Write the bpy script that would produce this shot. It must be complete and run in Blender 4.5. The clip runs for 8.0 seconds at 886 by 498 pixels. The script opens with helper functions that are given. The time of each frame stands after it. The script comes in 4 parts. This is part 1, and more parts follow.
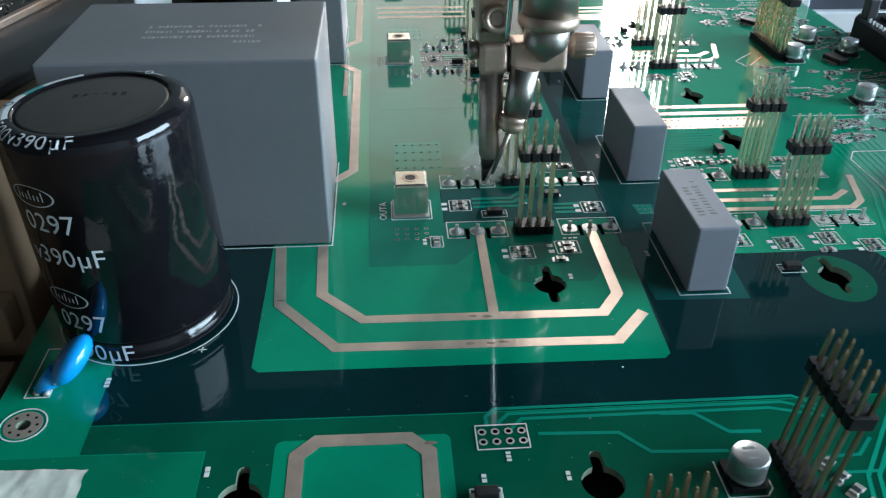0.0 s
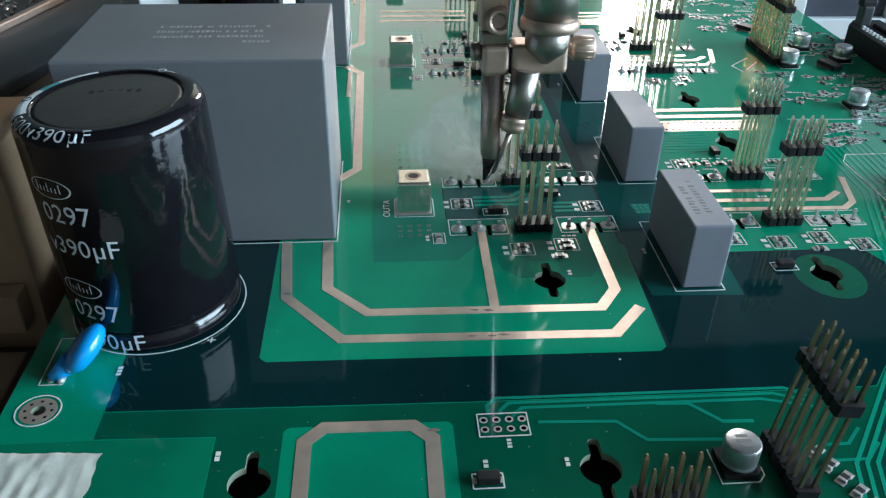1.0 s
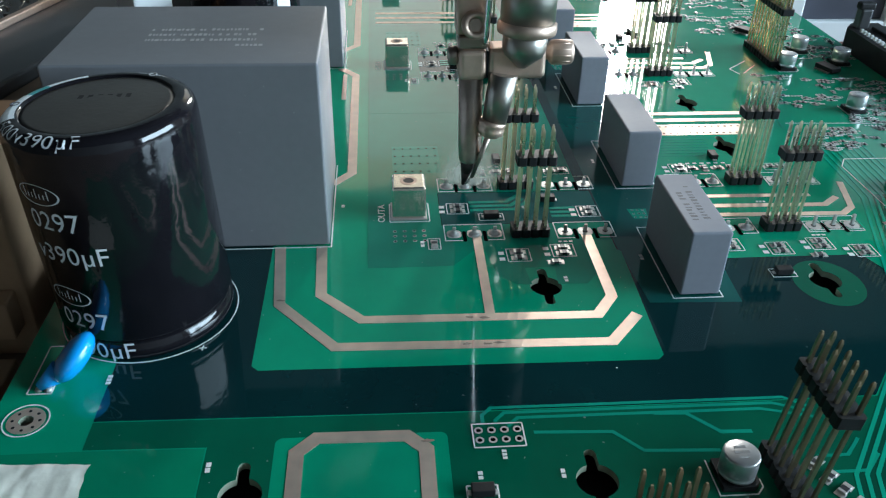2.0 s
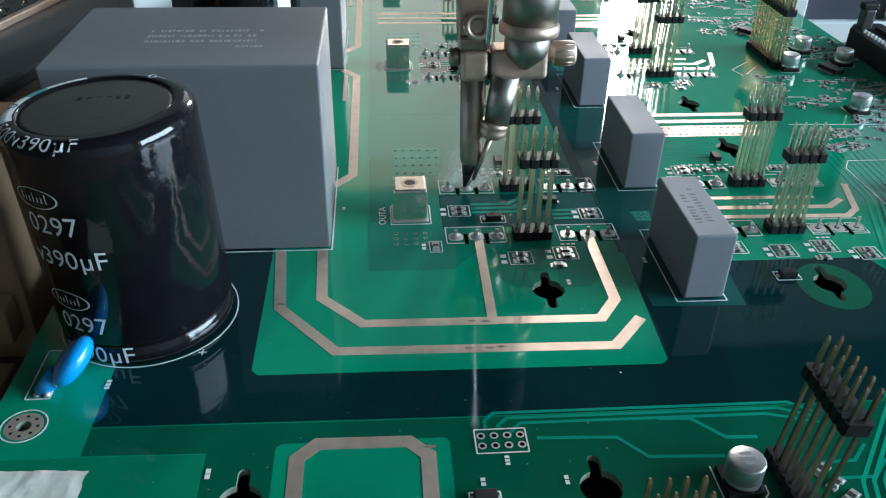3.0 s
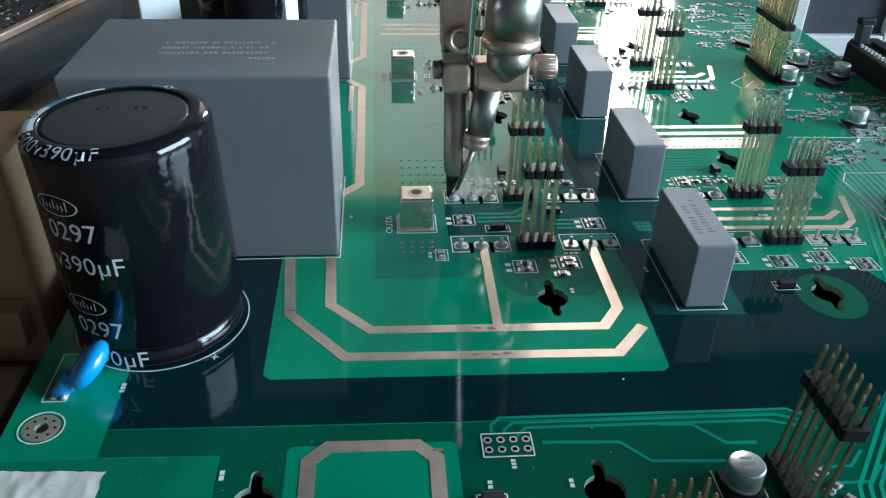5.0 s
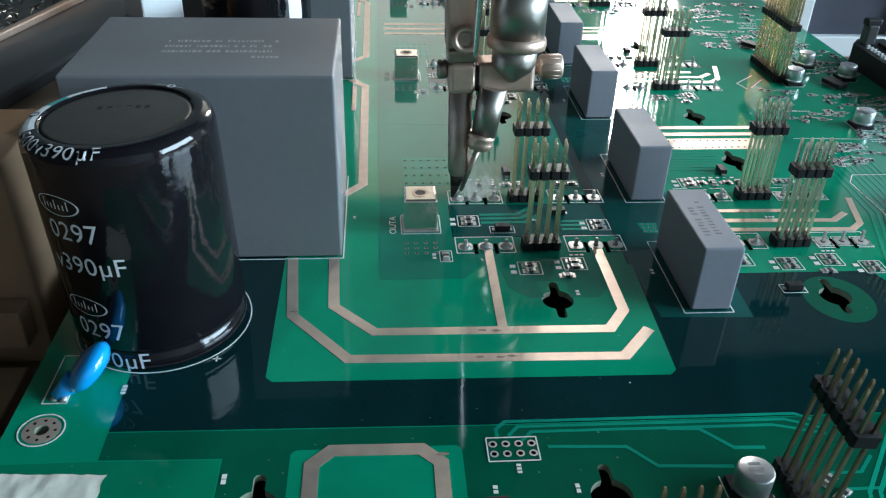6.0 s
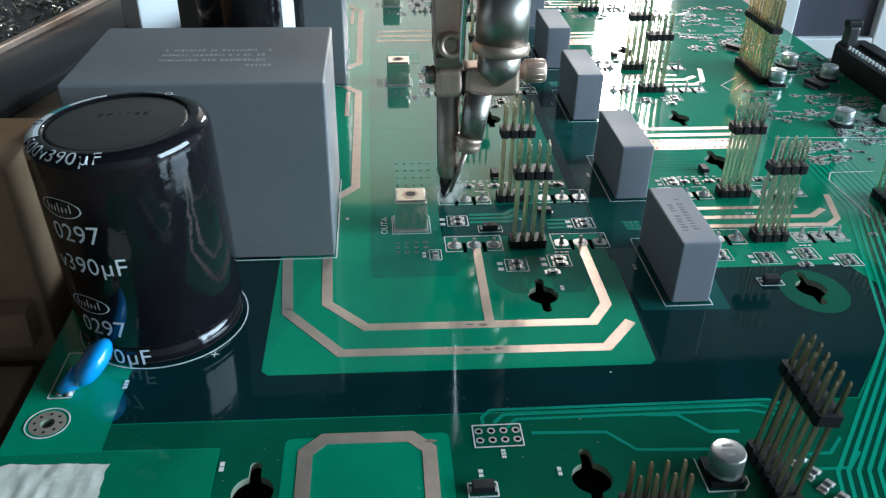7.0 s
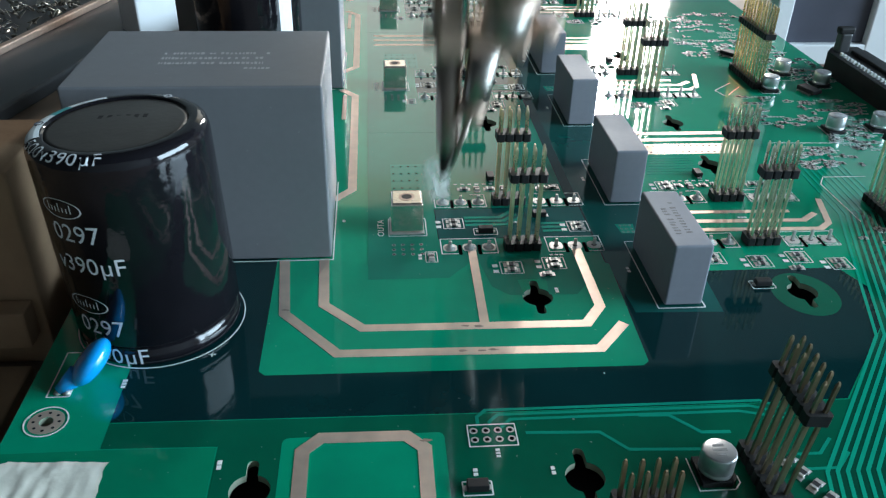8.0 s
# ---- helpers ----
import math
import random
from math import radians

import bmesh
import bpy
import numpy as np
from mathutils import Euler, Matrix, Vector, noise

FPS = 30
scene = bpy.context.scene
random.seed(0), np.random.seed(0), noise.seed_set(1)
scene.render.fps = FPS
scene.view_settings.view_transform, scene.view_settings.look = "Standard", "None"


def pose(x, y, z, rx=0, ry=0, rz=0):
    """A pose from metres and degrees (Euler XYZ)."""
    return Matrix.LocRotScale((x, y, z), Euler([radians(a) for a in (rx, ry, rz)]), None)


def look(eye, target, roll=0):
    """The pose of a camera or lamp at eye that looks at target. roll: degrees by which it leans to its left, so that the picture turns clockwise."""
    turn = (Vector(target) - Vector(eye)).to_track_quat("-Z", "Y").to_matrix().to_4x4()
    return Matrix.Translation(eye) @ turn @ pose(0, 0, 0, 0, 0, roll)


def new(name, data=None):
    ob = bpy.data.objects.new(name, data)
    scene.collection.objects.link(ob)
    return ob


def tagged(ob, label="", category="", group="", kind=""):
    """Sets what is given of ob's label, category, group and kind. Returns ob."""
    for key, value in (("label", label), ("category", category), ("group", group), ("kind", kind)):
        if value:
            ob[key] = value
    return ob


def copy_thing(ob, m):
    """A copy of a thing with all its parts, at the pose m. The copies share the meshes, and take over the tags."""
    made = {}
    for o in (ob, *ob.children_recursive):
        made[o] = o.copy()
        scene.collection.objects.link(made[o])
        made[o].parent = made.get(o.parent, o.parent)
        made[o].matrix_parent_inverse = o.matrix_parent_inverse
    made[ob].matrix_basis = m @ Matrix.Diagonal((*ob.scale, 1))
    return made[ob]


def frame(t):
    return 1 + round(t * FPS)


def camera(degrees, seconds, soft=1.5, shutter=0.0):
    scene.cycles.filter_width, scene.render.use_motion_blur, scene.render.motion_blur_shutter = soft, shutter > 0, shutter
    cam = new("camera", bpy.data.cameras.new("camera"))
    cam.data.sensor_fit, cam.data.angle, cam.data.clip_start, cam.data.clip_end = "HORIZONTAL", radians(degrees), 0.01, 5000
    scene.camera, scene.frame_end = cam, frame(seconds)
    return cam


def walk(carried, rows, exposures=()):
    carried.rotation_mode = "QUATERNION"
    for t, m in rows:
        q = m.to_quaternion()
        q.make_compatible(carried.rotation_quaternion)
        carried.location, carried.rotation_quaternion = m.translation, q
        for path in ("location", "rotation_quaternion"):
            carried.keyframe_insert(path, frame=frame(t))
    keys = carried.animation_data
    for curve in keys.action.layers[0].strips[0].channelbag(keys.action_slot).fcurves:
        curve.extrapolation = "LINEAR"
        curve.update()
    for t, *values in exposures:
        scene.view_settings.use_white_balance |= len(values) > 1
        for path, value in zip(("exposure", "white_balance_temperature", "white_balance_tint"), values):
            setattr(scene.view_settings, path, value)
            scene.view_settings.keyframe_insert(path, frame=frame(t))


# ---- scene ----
cam = camera(57.16, 8.0, soft=1.2, shutter=1.0)
EXPOSURE = 0.2
PATH = [
    (0, (0.00625, -0.00046, 0.11427), (0.01921, 0.16628, 0.00459), 0.49),
    (0.5, (0.00601, -0.00437, 0.11574), (0.02023, 0.16293, 0.00706), 0.78),
    (1, (0.00439, -0.00590, 0.11519), (0.01822, 0.16145, 0.00656), 1.03),
    (1.5, (0.00511, -0.00482, 0.11530), (0.01965, 0.16250, 0.00670), 1.23),
    (3, (0.00491, -0.00146, 0.11492), (0.01935, 0.16587, 0.00632), 1.20),
    (3.5, (0.00413, -0.00156, 0.11548), (0.01817, 0.16611, 0.00737), 1.33),
    (4, (0.00378, -0.00265, 0.11682), (0.01817, 0.16548, 0.00947), 1.43),
    (4.5, (0.00304, -0.00532, 0.11742), (0.01808, 0.16304, 0.01051), 1.56),
    (6, (0.00160, -0.00300, 0.11658), (0.01654, 0.16531, 0.00959), 1.85),
    (6.5, (0.00252, -0.00275, 0.11641), (0.01724, 0.16553, 0.00934), 1.63),
    (7, (0.00397, -0.01076, 0.11903), (0.01880, 0.15838, 0.01334), 1.11),
    (7.5, (0.00403, -0.01185, 0.11857), (0.02003, 0.15729, 0.01304), 1.32),
    (8, (0.00372, -0.01278, 0.11969), (0.01968, 0.15680, 0.01488), 1.52),
]
walk(cam, [(t, look(eye, target, roll)) for t, eye, target, roll in PATH], exposures=[(0, EXPOSURE), (8, EXPOSURE)])

# ---------- world and light ----------
world = bpy.data.worlds.new("world")
scene.world = world
world.use_nodes = True
wn = world.node_tree
sky = wn.nodes.new("ShaderNodeTexSky")
sky.sky_type, sky.sun_disc = "NISHITA", False
sky.sun_elevation, sky.sun_rotation = radians(40), radians(120)
wn.links.new(sky.outputs[0], wn.nodes["Background"].inputs[0])
wn.nodes["Background"].inputs[1].default_value = 0.12


def window_light(name, x, y, z, rx, rz, w, h, watts, colour):
    data = bpy.data.lights.new(name, "AREA")
    data.shape, data.size, data.size_y, data.energy, data.color = "RECTANGLE", w, h, watts, colour
    ob = new(name, data)
    ob.matrix_world = pose(x, y, z, rx, 0, rz)
    return ob


# Daylight in the window openings: a narrow clear one and a frosted one ahead, a wide one on the right-hand wall
window_light("window_light_ahead", 0.83, 2.56, 0.75, 90, 180, 0.22, 0.60, 32, (1.0, 0.99, 0.96))
window_light("window_light_frosted", 0.155, 2.56, 0.90, 90, 180, 0.65, 0.76, 1.7, (1.0, 0.90, 0.66))
window_light("window_light_side", 2.56, -0.4, 0.75, 90, 90, 2.4, 1.1, 164, (0.60, 0.82, 1.0))

# ---------- materials ----------


def mat(name, rgb, rough=0.5, metal=0.0, spec=0.5, vary=0.15, scale=300.0, bump=0.0, bump_scale=2000.0, coat=0.0, rough_vary=0.0, rand=0.0, spots=0.0):
    m = bpy.data.materials.new(name)
    m.use_nodes = True
    t = m.node_tree
    b = t.nodes["Principled BSDF"]
    b.inputs["Metallic"].default_value = metal
    b.inputs["Specular IOR Level"].default_value = spec
    b.inputs["Coat Weight"].default_value = coat
    b.inputs["Coat Roughness"].default_value = 0.06
    co = t.nodes.new("ShaderNodeTexCoord")
    n1 = t.nodes.new("ShaderNodeTexNoise")
    n1.inputs["Scale"].default_value, n1.inputs["Detail"].default_value = scale, 6
    n2 = t.nodes.new("ShaderNodeTexNoise")
    n2.inputs["Scale"].default_value, n2.inputs["Detail"].default_value = scale * 0.12, 3
    for n in (n1, n2):
        t.links.new(co.outputs["Object"], n.inputs["Vector"])
    add = t.nodes.new("ShaderNodeMath")
    add.operation = "ADD"
    t.links.new(n1.outputs[0], add.inputs[0])
    t.links.new(n2.outputs[0], add.inputs[1])
    span = t.nodes.new("ShaderNodeMapRange")
    span.inputs["From Min"].default_value, span.inputs["From Max"].default_value = 0.6, 1.4
    span.inputs["To Min"].default_value, span.inputs["To Max"].default_value = 1 - vary, 1 + vary
    t.links.new(add.outputs[0], span.inputs["Value"])
    tone = span.outputs[0]
    if rand:
        info = t.nodes.new("ShaderNodeObjectInfo")
        r = t.nodes.new("ShaderNodeMapRange")
        r.inputs["To Min"].default_value, r.inputs["To Max"].default_value = 1 - rand, 1 + rand
        t.links.new(info.outputs["Random"], r.inputs["Value"])
        mul = t.nodes.new("ShaderNodeMath")
        mul.operation = "MULTIPLY"
        t.links.new(tone, mul.inputs[0])
        t.links.new(r.outputs[0], mul.inputs[1])
        tone = mul.outputs[0]
    mix = t.nodes.new("ShaderNodeVectorMath")
    mix.operation = "SCALE"
    mix.inputs[0].default_value = rgb
    t.links.new(tone, mix.inputs["Scale"])
    colour = mix.outputs[0]
    if spots:
        v = t.nodes.new("ShaderNodeTexNoise")
        v.inputs["Scale"].default_value, v.inputs["Detail"].default_value = 900, 1
        t.links.new(co.outputs["Object"], v.inputs["Vector"])
        ramp = t.nodes.new("ShaderNodeMapRange")
        ramp.inputs["From Min"].default_value, ramp.inputs["From Max"].default_value = 0.77, 0.80
        ramp.inputs["To Max"].default_value = spots
        t.links.new(v.outputs[0], ramp.inputs["Value"])
        dust = t.nodes.new("ShaderNodeMix")
        dust.data_type = "RGBA"
        t.links.new(ramp.outputs[0], dust.inputs["Factor"])
        t.links.new(colour, dust.inputs["A"])
        dust.inputs["B"].default_value = (0.6, 0.6, 0.58, 1)
        colour = dust.outputs["Result"]
    t.links.new(colour, b.inputs["Base Color"])
    rr = t.nodes.new("ShaderNodeMapRange")
    rr.inputs["From Min"].default_value, rr.inputs["From Max"].default_value = 0.3, 0.7
    rr.inputs["To Min"].default_value, rr.inputs["To Max"].default_value = max(0.01, rough - rough_vary), rough + rough_vary
    t.links.new(n2.outputs[0], rr.inputs["Value"])
    t.links.new(rr.outputs[0], b.inputs["Roughness"])
    if bump:
        n3 = t.nodes.new("ShaderNodeTexNoise")
        n3.inputs["Scale"].default_value, n3.inputs["Detail"].default_value = bump_scale, 4
        t.links.new(co.outputs["Object"], n3.inputs["Vector"])
        bp = t.nodes.new("ShaderNodeBump")
        bp.inputs["Strength"].default_value, bp.inputs["Distance"].default_value = bump, 0.0002
        t.links.new(n3.outputs[0], bp.inputs["Height"])
        t.links.new(bp.outputs[0], b.inputs["Normal"])
    return m


MASK = mat("solder_mask_green", (0.001, 0.300, 0.158), 0.06, 0, 0.5, 0.10, 120, 0.05, 120, rough_vary=0.02, spots=0.25)
MASK_MID = mat("solder_mask_over_ground", (0.004, 0.215, 0.132), 0.06, 0, 0.5, 0.10, 120, 0.05, 120, rough_vary=0.02, spots=0.25)
MASK_SOFT = mat("solder_mask_over_corner_pour", (0.002, 0.220, 0.110), 0.06, 0, 0.5, 0.12, 120, 0.05, 120, rough_vary=0.02, spots=0.25)
MASK_DARK = mat("solder_mask_over_laminate", (0.002, 0.026, 0.028), 0.055, 0, 0.5, 0.15, 120, 0.05, 120, rough_vary=0.02, spots=0.2)
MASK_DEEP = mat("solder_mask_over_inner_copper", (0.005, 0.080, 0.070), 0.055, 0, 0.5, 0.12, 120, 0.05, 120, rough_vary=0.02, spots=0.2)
MASK_LOW = mat("solder_mask_signal_shaded", (0.001, 0.108, 0.058), 0.06, 0, 0.5, 0.12, 120, 0.05, 120, rough_vary=0.02, spots=0.25)
MASK_TRACE = mat("solder_mask_over_trace", (0.004, 0.290, 0.190), 0.10, 0, 0.5, 0.10, 200)
LAMINATE = mat("laminate_edge", (0.24, 0.27, 0.20), 0.6, vary=0.3)
MASK_EDGE = mat("solder_mask_edge_shaded", (0.002, 0.070, 0.042), 0.06, 0, 0.5, 0.12, 120, 0.05, 120, rough_vary=0.02, spots=0.2)
MASK_LINE = mat("solder_mask_over_fine_line", (0.004, 0.350, 0.220), 0.08, 0, 0.5, 0.10, 200)
COPPER = mat("tinned_copper", (0.80, 0.62, 0.50), 0.38, 0.68, 0.5, 0.18, 250, 0.2, 700, rough_vary=0.1)
# Paints the shade inside holes and slots that are not cut through
VOID = mat("hole_shade", (0.003, 0.003, 0.003), 0.9, 0, 0.0)
FLUX = mat("burnt_flux", (0.34, 0.24, 0.18), 0.35, 0, 0.5, 0.3, 900)
TIN = mat("solder_tin", (0.54, 0.53, 0.50), 0.46, 0.5, 0.5, 0.12, 900, 0.4, 1500, rough_vary=0.1)
SILVER = mat("bright_tinned_pin", (0.80, 0.80, 0.78), 0.45, 0.4, 0.5, 0.1, 900)
SILK = mat("silkscreen_white", (0.80, 0.83, 0.80), 0.6, 0, 0.4, 0.10, 900)
GOLD = mat("pin_brass_gold", (0.90, 0.80, 0.60), 0.30, 1.0, 0.5, 0.15, 500, 0.9, 420, rough_vary=0.1, rand=0.15)
# Darker copy of the pin gold for the two near headers in shade
GOLD_SHADED = mat("pin_gold_shaded", (0.36, 0.29, 0.19), 0.45, 1.0, 0.5, 0.2, 500, rough_vary=0.1, rand=0.2)
GOLD_DEEP = mat("pin_deep_gold", (0.80, 0.66, 0.38), 0.25, 1.0, 0.5, 0.15, 500, rough_vary=0.1, rand=0.15)
BLACK = mat("black_plastic", (0.012, 0.012, 0.013), 0.55, 0, 0.3, 0.2, 700, 0.2, 3000, rough_vary=0.1)
SLEEVE = mat("shrink_sleeve_black", (0.008, 0.007, 0.009), 0.09, 0, 0.5, 0.2, 200, 1.0, 170, rough_vary=0.04)
VENT_TOP = mat("capacitor_top_black", (0.045, 0.041, 0.036), 0.38, 0, 0.5, 0.25, 300, 0.2, 900, rough_vary=0.1)
PRINT = mat("white_print", (0.80, 0.82, 0.84), 0.4, 0, 0.5, 0.08, 900)
PRINT_TEAL = mat("teal_band", (0.05, 0.38, 0.40), 0.3, 0, 0.5, 0.1, 300)
PRINT_BLUE = mat("pale_blue_band", (0.86, 0.94, 0.96), 0.3, 0, 0.5, 0.1, 300)
FILM = mat("grey_cap_plastic", (0.245, 0.255, 0.29), 0.58, 0, 0.32, 0.06, 500, 0.08, 2500, rough_vary=0.06, spots=0.1)
FILM_BIG = mat("slate_cap_plastic", (0.175, 0.178, 0.188), 0.42, 0, 0.45, 0.06, 400, 0.07, 2200, rough_vary=0.06, spots=0.15)
MARK = mat("grey_ink", (0.10, 0.10, 0.11), 0.6)
MARK_PALE = mat("pale_ink", (0.40, 0.40, 0.40), 0.6)
STEEL = mat("worn_steel", (0.42, 0.39, 0.35), 0.38, 1.0, 0.5, 0.10, 300, 0.1, 400, rough_vary=0.07)
STEEL_DULL = mat("brushed_steel", (0.60, 0.44, 0.35), 0.46, 0.85, 0.5, 0.15, 500, 0.2, 900, rough_vary=0.1)
STEEL_HOT = mat("heat_tinted_steel", (0.42, 0.34, 0.29), 0.42, 0.9, 0.5, 0.25, 300, 0.2, 700, rough_vary=0.1)
WIRE_STEEL = mat("bright_wire_steel", (0.86, 0.86, 0.84), 0.20, 1.0, 0.5, 0.05, 300)
TIP_BLACK = mat("burnt_tip_and_hole_shade", (0.035, 0.032, 0.03), 0.5, 0.6, 0.5, 0.3, 900)
ALU = mat("aluminium_can", (0.66, 0.66, 0.66), 0.36, 0.8, 0.5, 0.08, 600, 0.15, 1800, rough_vary=0.06)
BLUE = mat("blue_epoxy", (0.004, 0.34, 0.84), 0.15, 0, 0.6, 0.1, 300, coat=0.6)
CERAMIC = mat("dark_ceramic", (0.03, 0.03, 0.035), 0.4, vary=0.2, scale=900)
PAPER = mat("white_masking_tape", (0.84, 0.79, 0.67), 0.75, 0, 0.3, 0.10, 200, 0.8, 260)
CARD = mat("brown_cardboard", (0.44, 0.285, 0.175), 0.8, 0, 0.2, 0.2, 120, 0.4, 900)
BENCH = mat("brown_bench", (0.23, 0.158, 0.11), 0.55, 0, 0.4, 0.3, 60, 0.3, 500)
NAVY = mat("navy_panel", (0.07, 0.075, 0.10), 0.35, 0, 0.5, 0.2, 60)
DARK_BOX = mat("dark_grey_enamel", (0.05, 0.052, 0.055), 0.4, 0, 0.5, 0.15, 80, 0.1, 600)
SWARF = mat("metal_swarf", (0.42, 0.39, 0.34), 0.3, 1.0, 0.5, 0.4, 400)
WHITE_CASE = mat("white_case", (0.82, 0.83, 0.83), 0.5, 0, 0.4, 0.05, 60)
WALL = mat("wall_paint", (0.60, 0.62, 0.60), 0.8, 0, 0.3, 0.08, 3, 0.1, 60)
# Tones of the unseen walls and ceiling, set to control bounce and reflections
WALL_MID = mat("wall_mid_bounce", (0.34, 0.35, 0.33), 0.8, 0, 0.3, 0.08, 3, 0.1, 60)
WALL_DIM = mat("wall_low_bounce", (0.18, 0.185, 0.18), 0.8, 0, 0.3, 0.08, 3, 0.1, 60)
WALL_DARK = mat("wall_least_bounce", (0.05, 0.05, 0.05), 0.8, 0, 0.3, 0.08, 3, 0.1, 60)
CEIL = mat("ceiling_low_bounce", (0.02, 0.024, 0.026), 0.8, 0, 0.3, 0.08, 3, 0.1, 60)
FLOOR = mat("floor_paint", (0.14, 0.15, 0.15), 0.5, 0, 0.4, 0.2, 4, 0.1, 60)

# ---------- mesh helpers; all lengths in millimetres ----------
MM = 0.001


def box(bm, x0, y0, z0, x1, y1, z1, bevel=0.0, seg=2, m=None):
    r = bmesh.ops.create_cube(bm, size=1.0)
    vs = r["verts"]
    for v in vs:
        v.co = Vector(((x0 + x1) / 2 + v.co.x * (x1 - x0), (y0 + y1) / 2 + v.co.y * (y1 - y0), (z0 + z1) / 2 + v.co.z * (z1 - z0)))
        if m is not None:
            v.co = m @ v.co
    if bevel:
        es = list({e for v in vs for e in v.link_edges})
        bmesh.ops.bevel(bm, geom=es, offset=bevel, segments=seg, affect="EDGES", profile=0.5)
    return bm


def lathe(bm, profile, seg=24, m=None, start=0.0):
    """A closed turned body from (radius, height) pairs."""
    rings = []
    for r, z in profile:
        ring = []
        for k in range(seg):
            a = start + 2 * math.pi * k / seg
            co = Vector((r * math.cos(a), r * math.sin(a), z))
            ring.append(bm.verts.new(m @ co if m is not None else co))
        rings.append(ring)
    for a, b in zip(rings, rings[1:]):
        for k in range(seg):
            f = bm.faces.new((a[k], a[(k + 1) % seg], b[(k + 1) % seg], b[k]))
            f.smooth = True
    bm.faces.new(rings[0][::-1])
    bm.faces.new(rings[-1])
    return bm


def along(a, b):
    """A pose whose z runs from a to b."""
    a, b = Vector(a), Vector(b)
    return Matrix.Translation(a) @ (b - a).to_track_quat("Z", "Y").to_matrix().to_4x4()


def rod(bm, a, b, r0, r1=None, seg=14):
    d = (Vector(b) - Vector(a)).length
    r1 = r0 if r1 is None else r1
    return lathe(bm, [(r0, 0), (r1, d)], seg, along(a, b))


def tube(bm, pts, r, seg=16):
    """A round bar along a bent line."""
    rings = []
    for k, p in enumerate(pts):
        d = (pts[min(k + 1, len(pts) - 1)] - pts[max(k - 1, 0)]).to_track_quat("Z", "Y")
        rings.append([bm.verts.new(p + d @ Vector((r * math.cos(a), r * math.sin(a), 0))) for a in [2 * math.pi * i / seg for i in range(seg)]])
    for a, b in zip(rings, rings[1:]):
        for i in range(seg):
            bm.faces.new((a[i], a[(i + 1) % seg], b[(i + 1) % seg], b[i])).smooth = True
    bm.faces.new(rings[0][::-1])
    bm.faces.new(rings[-1])
    return bm


def prism(bm, pts, z0, z1):
    lo = [bm.verts.new((x, y, z0)) for x, y in pts]
    hi = [bm.verts.new((x, y, z1)) for x, y in pts]
    n = len(pts)
    for k in range(n):
        bm.faces.new((lo[k], lo[(k + 1) % n], hi[(k + 1) % n], hi[k]))
    bm.faces.new(hi)
    bm.faces.new(lo[::-1])
    return bm


def ribbon(bm, pts, w, z0, z1):
    """A flat strip of width w along a bent line, with mitred corners."""
    p = [Vector(q) for q in pts]
    left, right = [], []
    for k, q in enumerate(p):
        d0 = (q - p[k - 1]).normalized() if k else None
        d1 = (p[k + 1] - q).normalized() if k + 1 < len(p) else None
        d0, d1 = d0 or d1, d1 or d0
        n0, n1 = Vector((-d0.y, d0.x)), Vector((-d1.y, d1.x))
        n = (n0 + n1).normalized()
        off = n * (w / 2 / max(0.3, n.dot(n0)))
        left.append(q + off)
        right.append(q - off)
    return prism(bm, [tuple(v) for v in right + left[::-1]], z0, z1)


def rounded(x0, y0, x1, y1, r, seg=4):
    pts = []
    for cx, cy, a0 in ((x1 - r, y1 - r, 0), (x0 + r, y1 - r, 90), (x0 + r, y0 + r, 180), (x1 - r, y0 + r, 270)):
        for k in range(seg + 1):
            a = radians(a0 + 90 * k / seg)
            pts.append((cx + r * math.cos(a), cy + r * math.sin(a)))
    return pts


def ring(bm, cx, cy, r0, r1, z0, z1, seg=32):
    vs = []
    for k in range(seg):
        a = 2 * math.pi * k / seg
        c, s = math.cos(a), math.sin(a)
        vs.append([bm.verts.new((cx + r * c, cy + r * s, z)) for r, z in ((r0, z0), (r1, z0), (r1, z1), (r0, z1))])
    for k in range(seg):
        a, b = vs[k], vs[(k + 1) % seg]
        for i in range(4):
            bm.faces.new((a[i], b[i], b[(i + 1) % 4], a[(i + 1) % 4]))
    return bm


def mesh_of(name, bm, material):
    bmesh.ops.recalc_face_normals(bm, faces=bm.faces)
    bm.transform(Matrix.Scale(MM, 4))
    me = bpy.data.meshes.new(name)
    bm.to_mesh(me)
    bm.free()
    me.materials.append(material)
    return me


def part(name, bm, material, parent, label=""):
    me = bm if isinstance(bm, bpy.types.Mesh) else mesh_of(name, bm, material)
    ob = new(name, me)
    ob.parent = parent
    if label:
        tagged(ob, label)
    return ob


def at(x, y, z=0.0, rz=0.0):
    return pose(x * MM, y * MM, z * MM, 0, 0, rz)


def thing(name, label, category, group="", kind="", m=None):
    ob = new(name)
    ob.empty_display_size = 0.002
    if m is not None:
        ob.matrix_basis = m
    return tagged(ob, label, category, group, kind)


def solid(name, bm, material, label, category="", kind="", group=""):
    return tagged(new(name, mesh_of(name, bm, material)), label, category, group, kind)


def B():
    return bmesh.new()


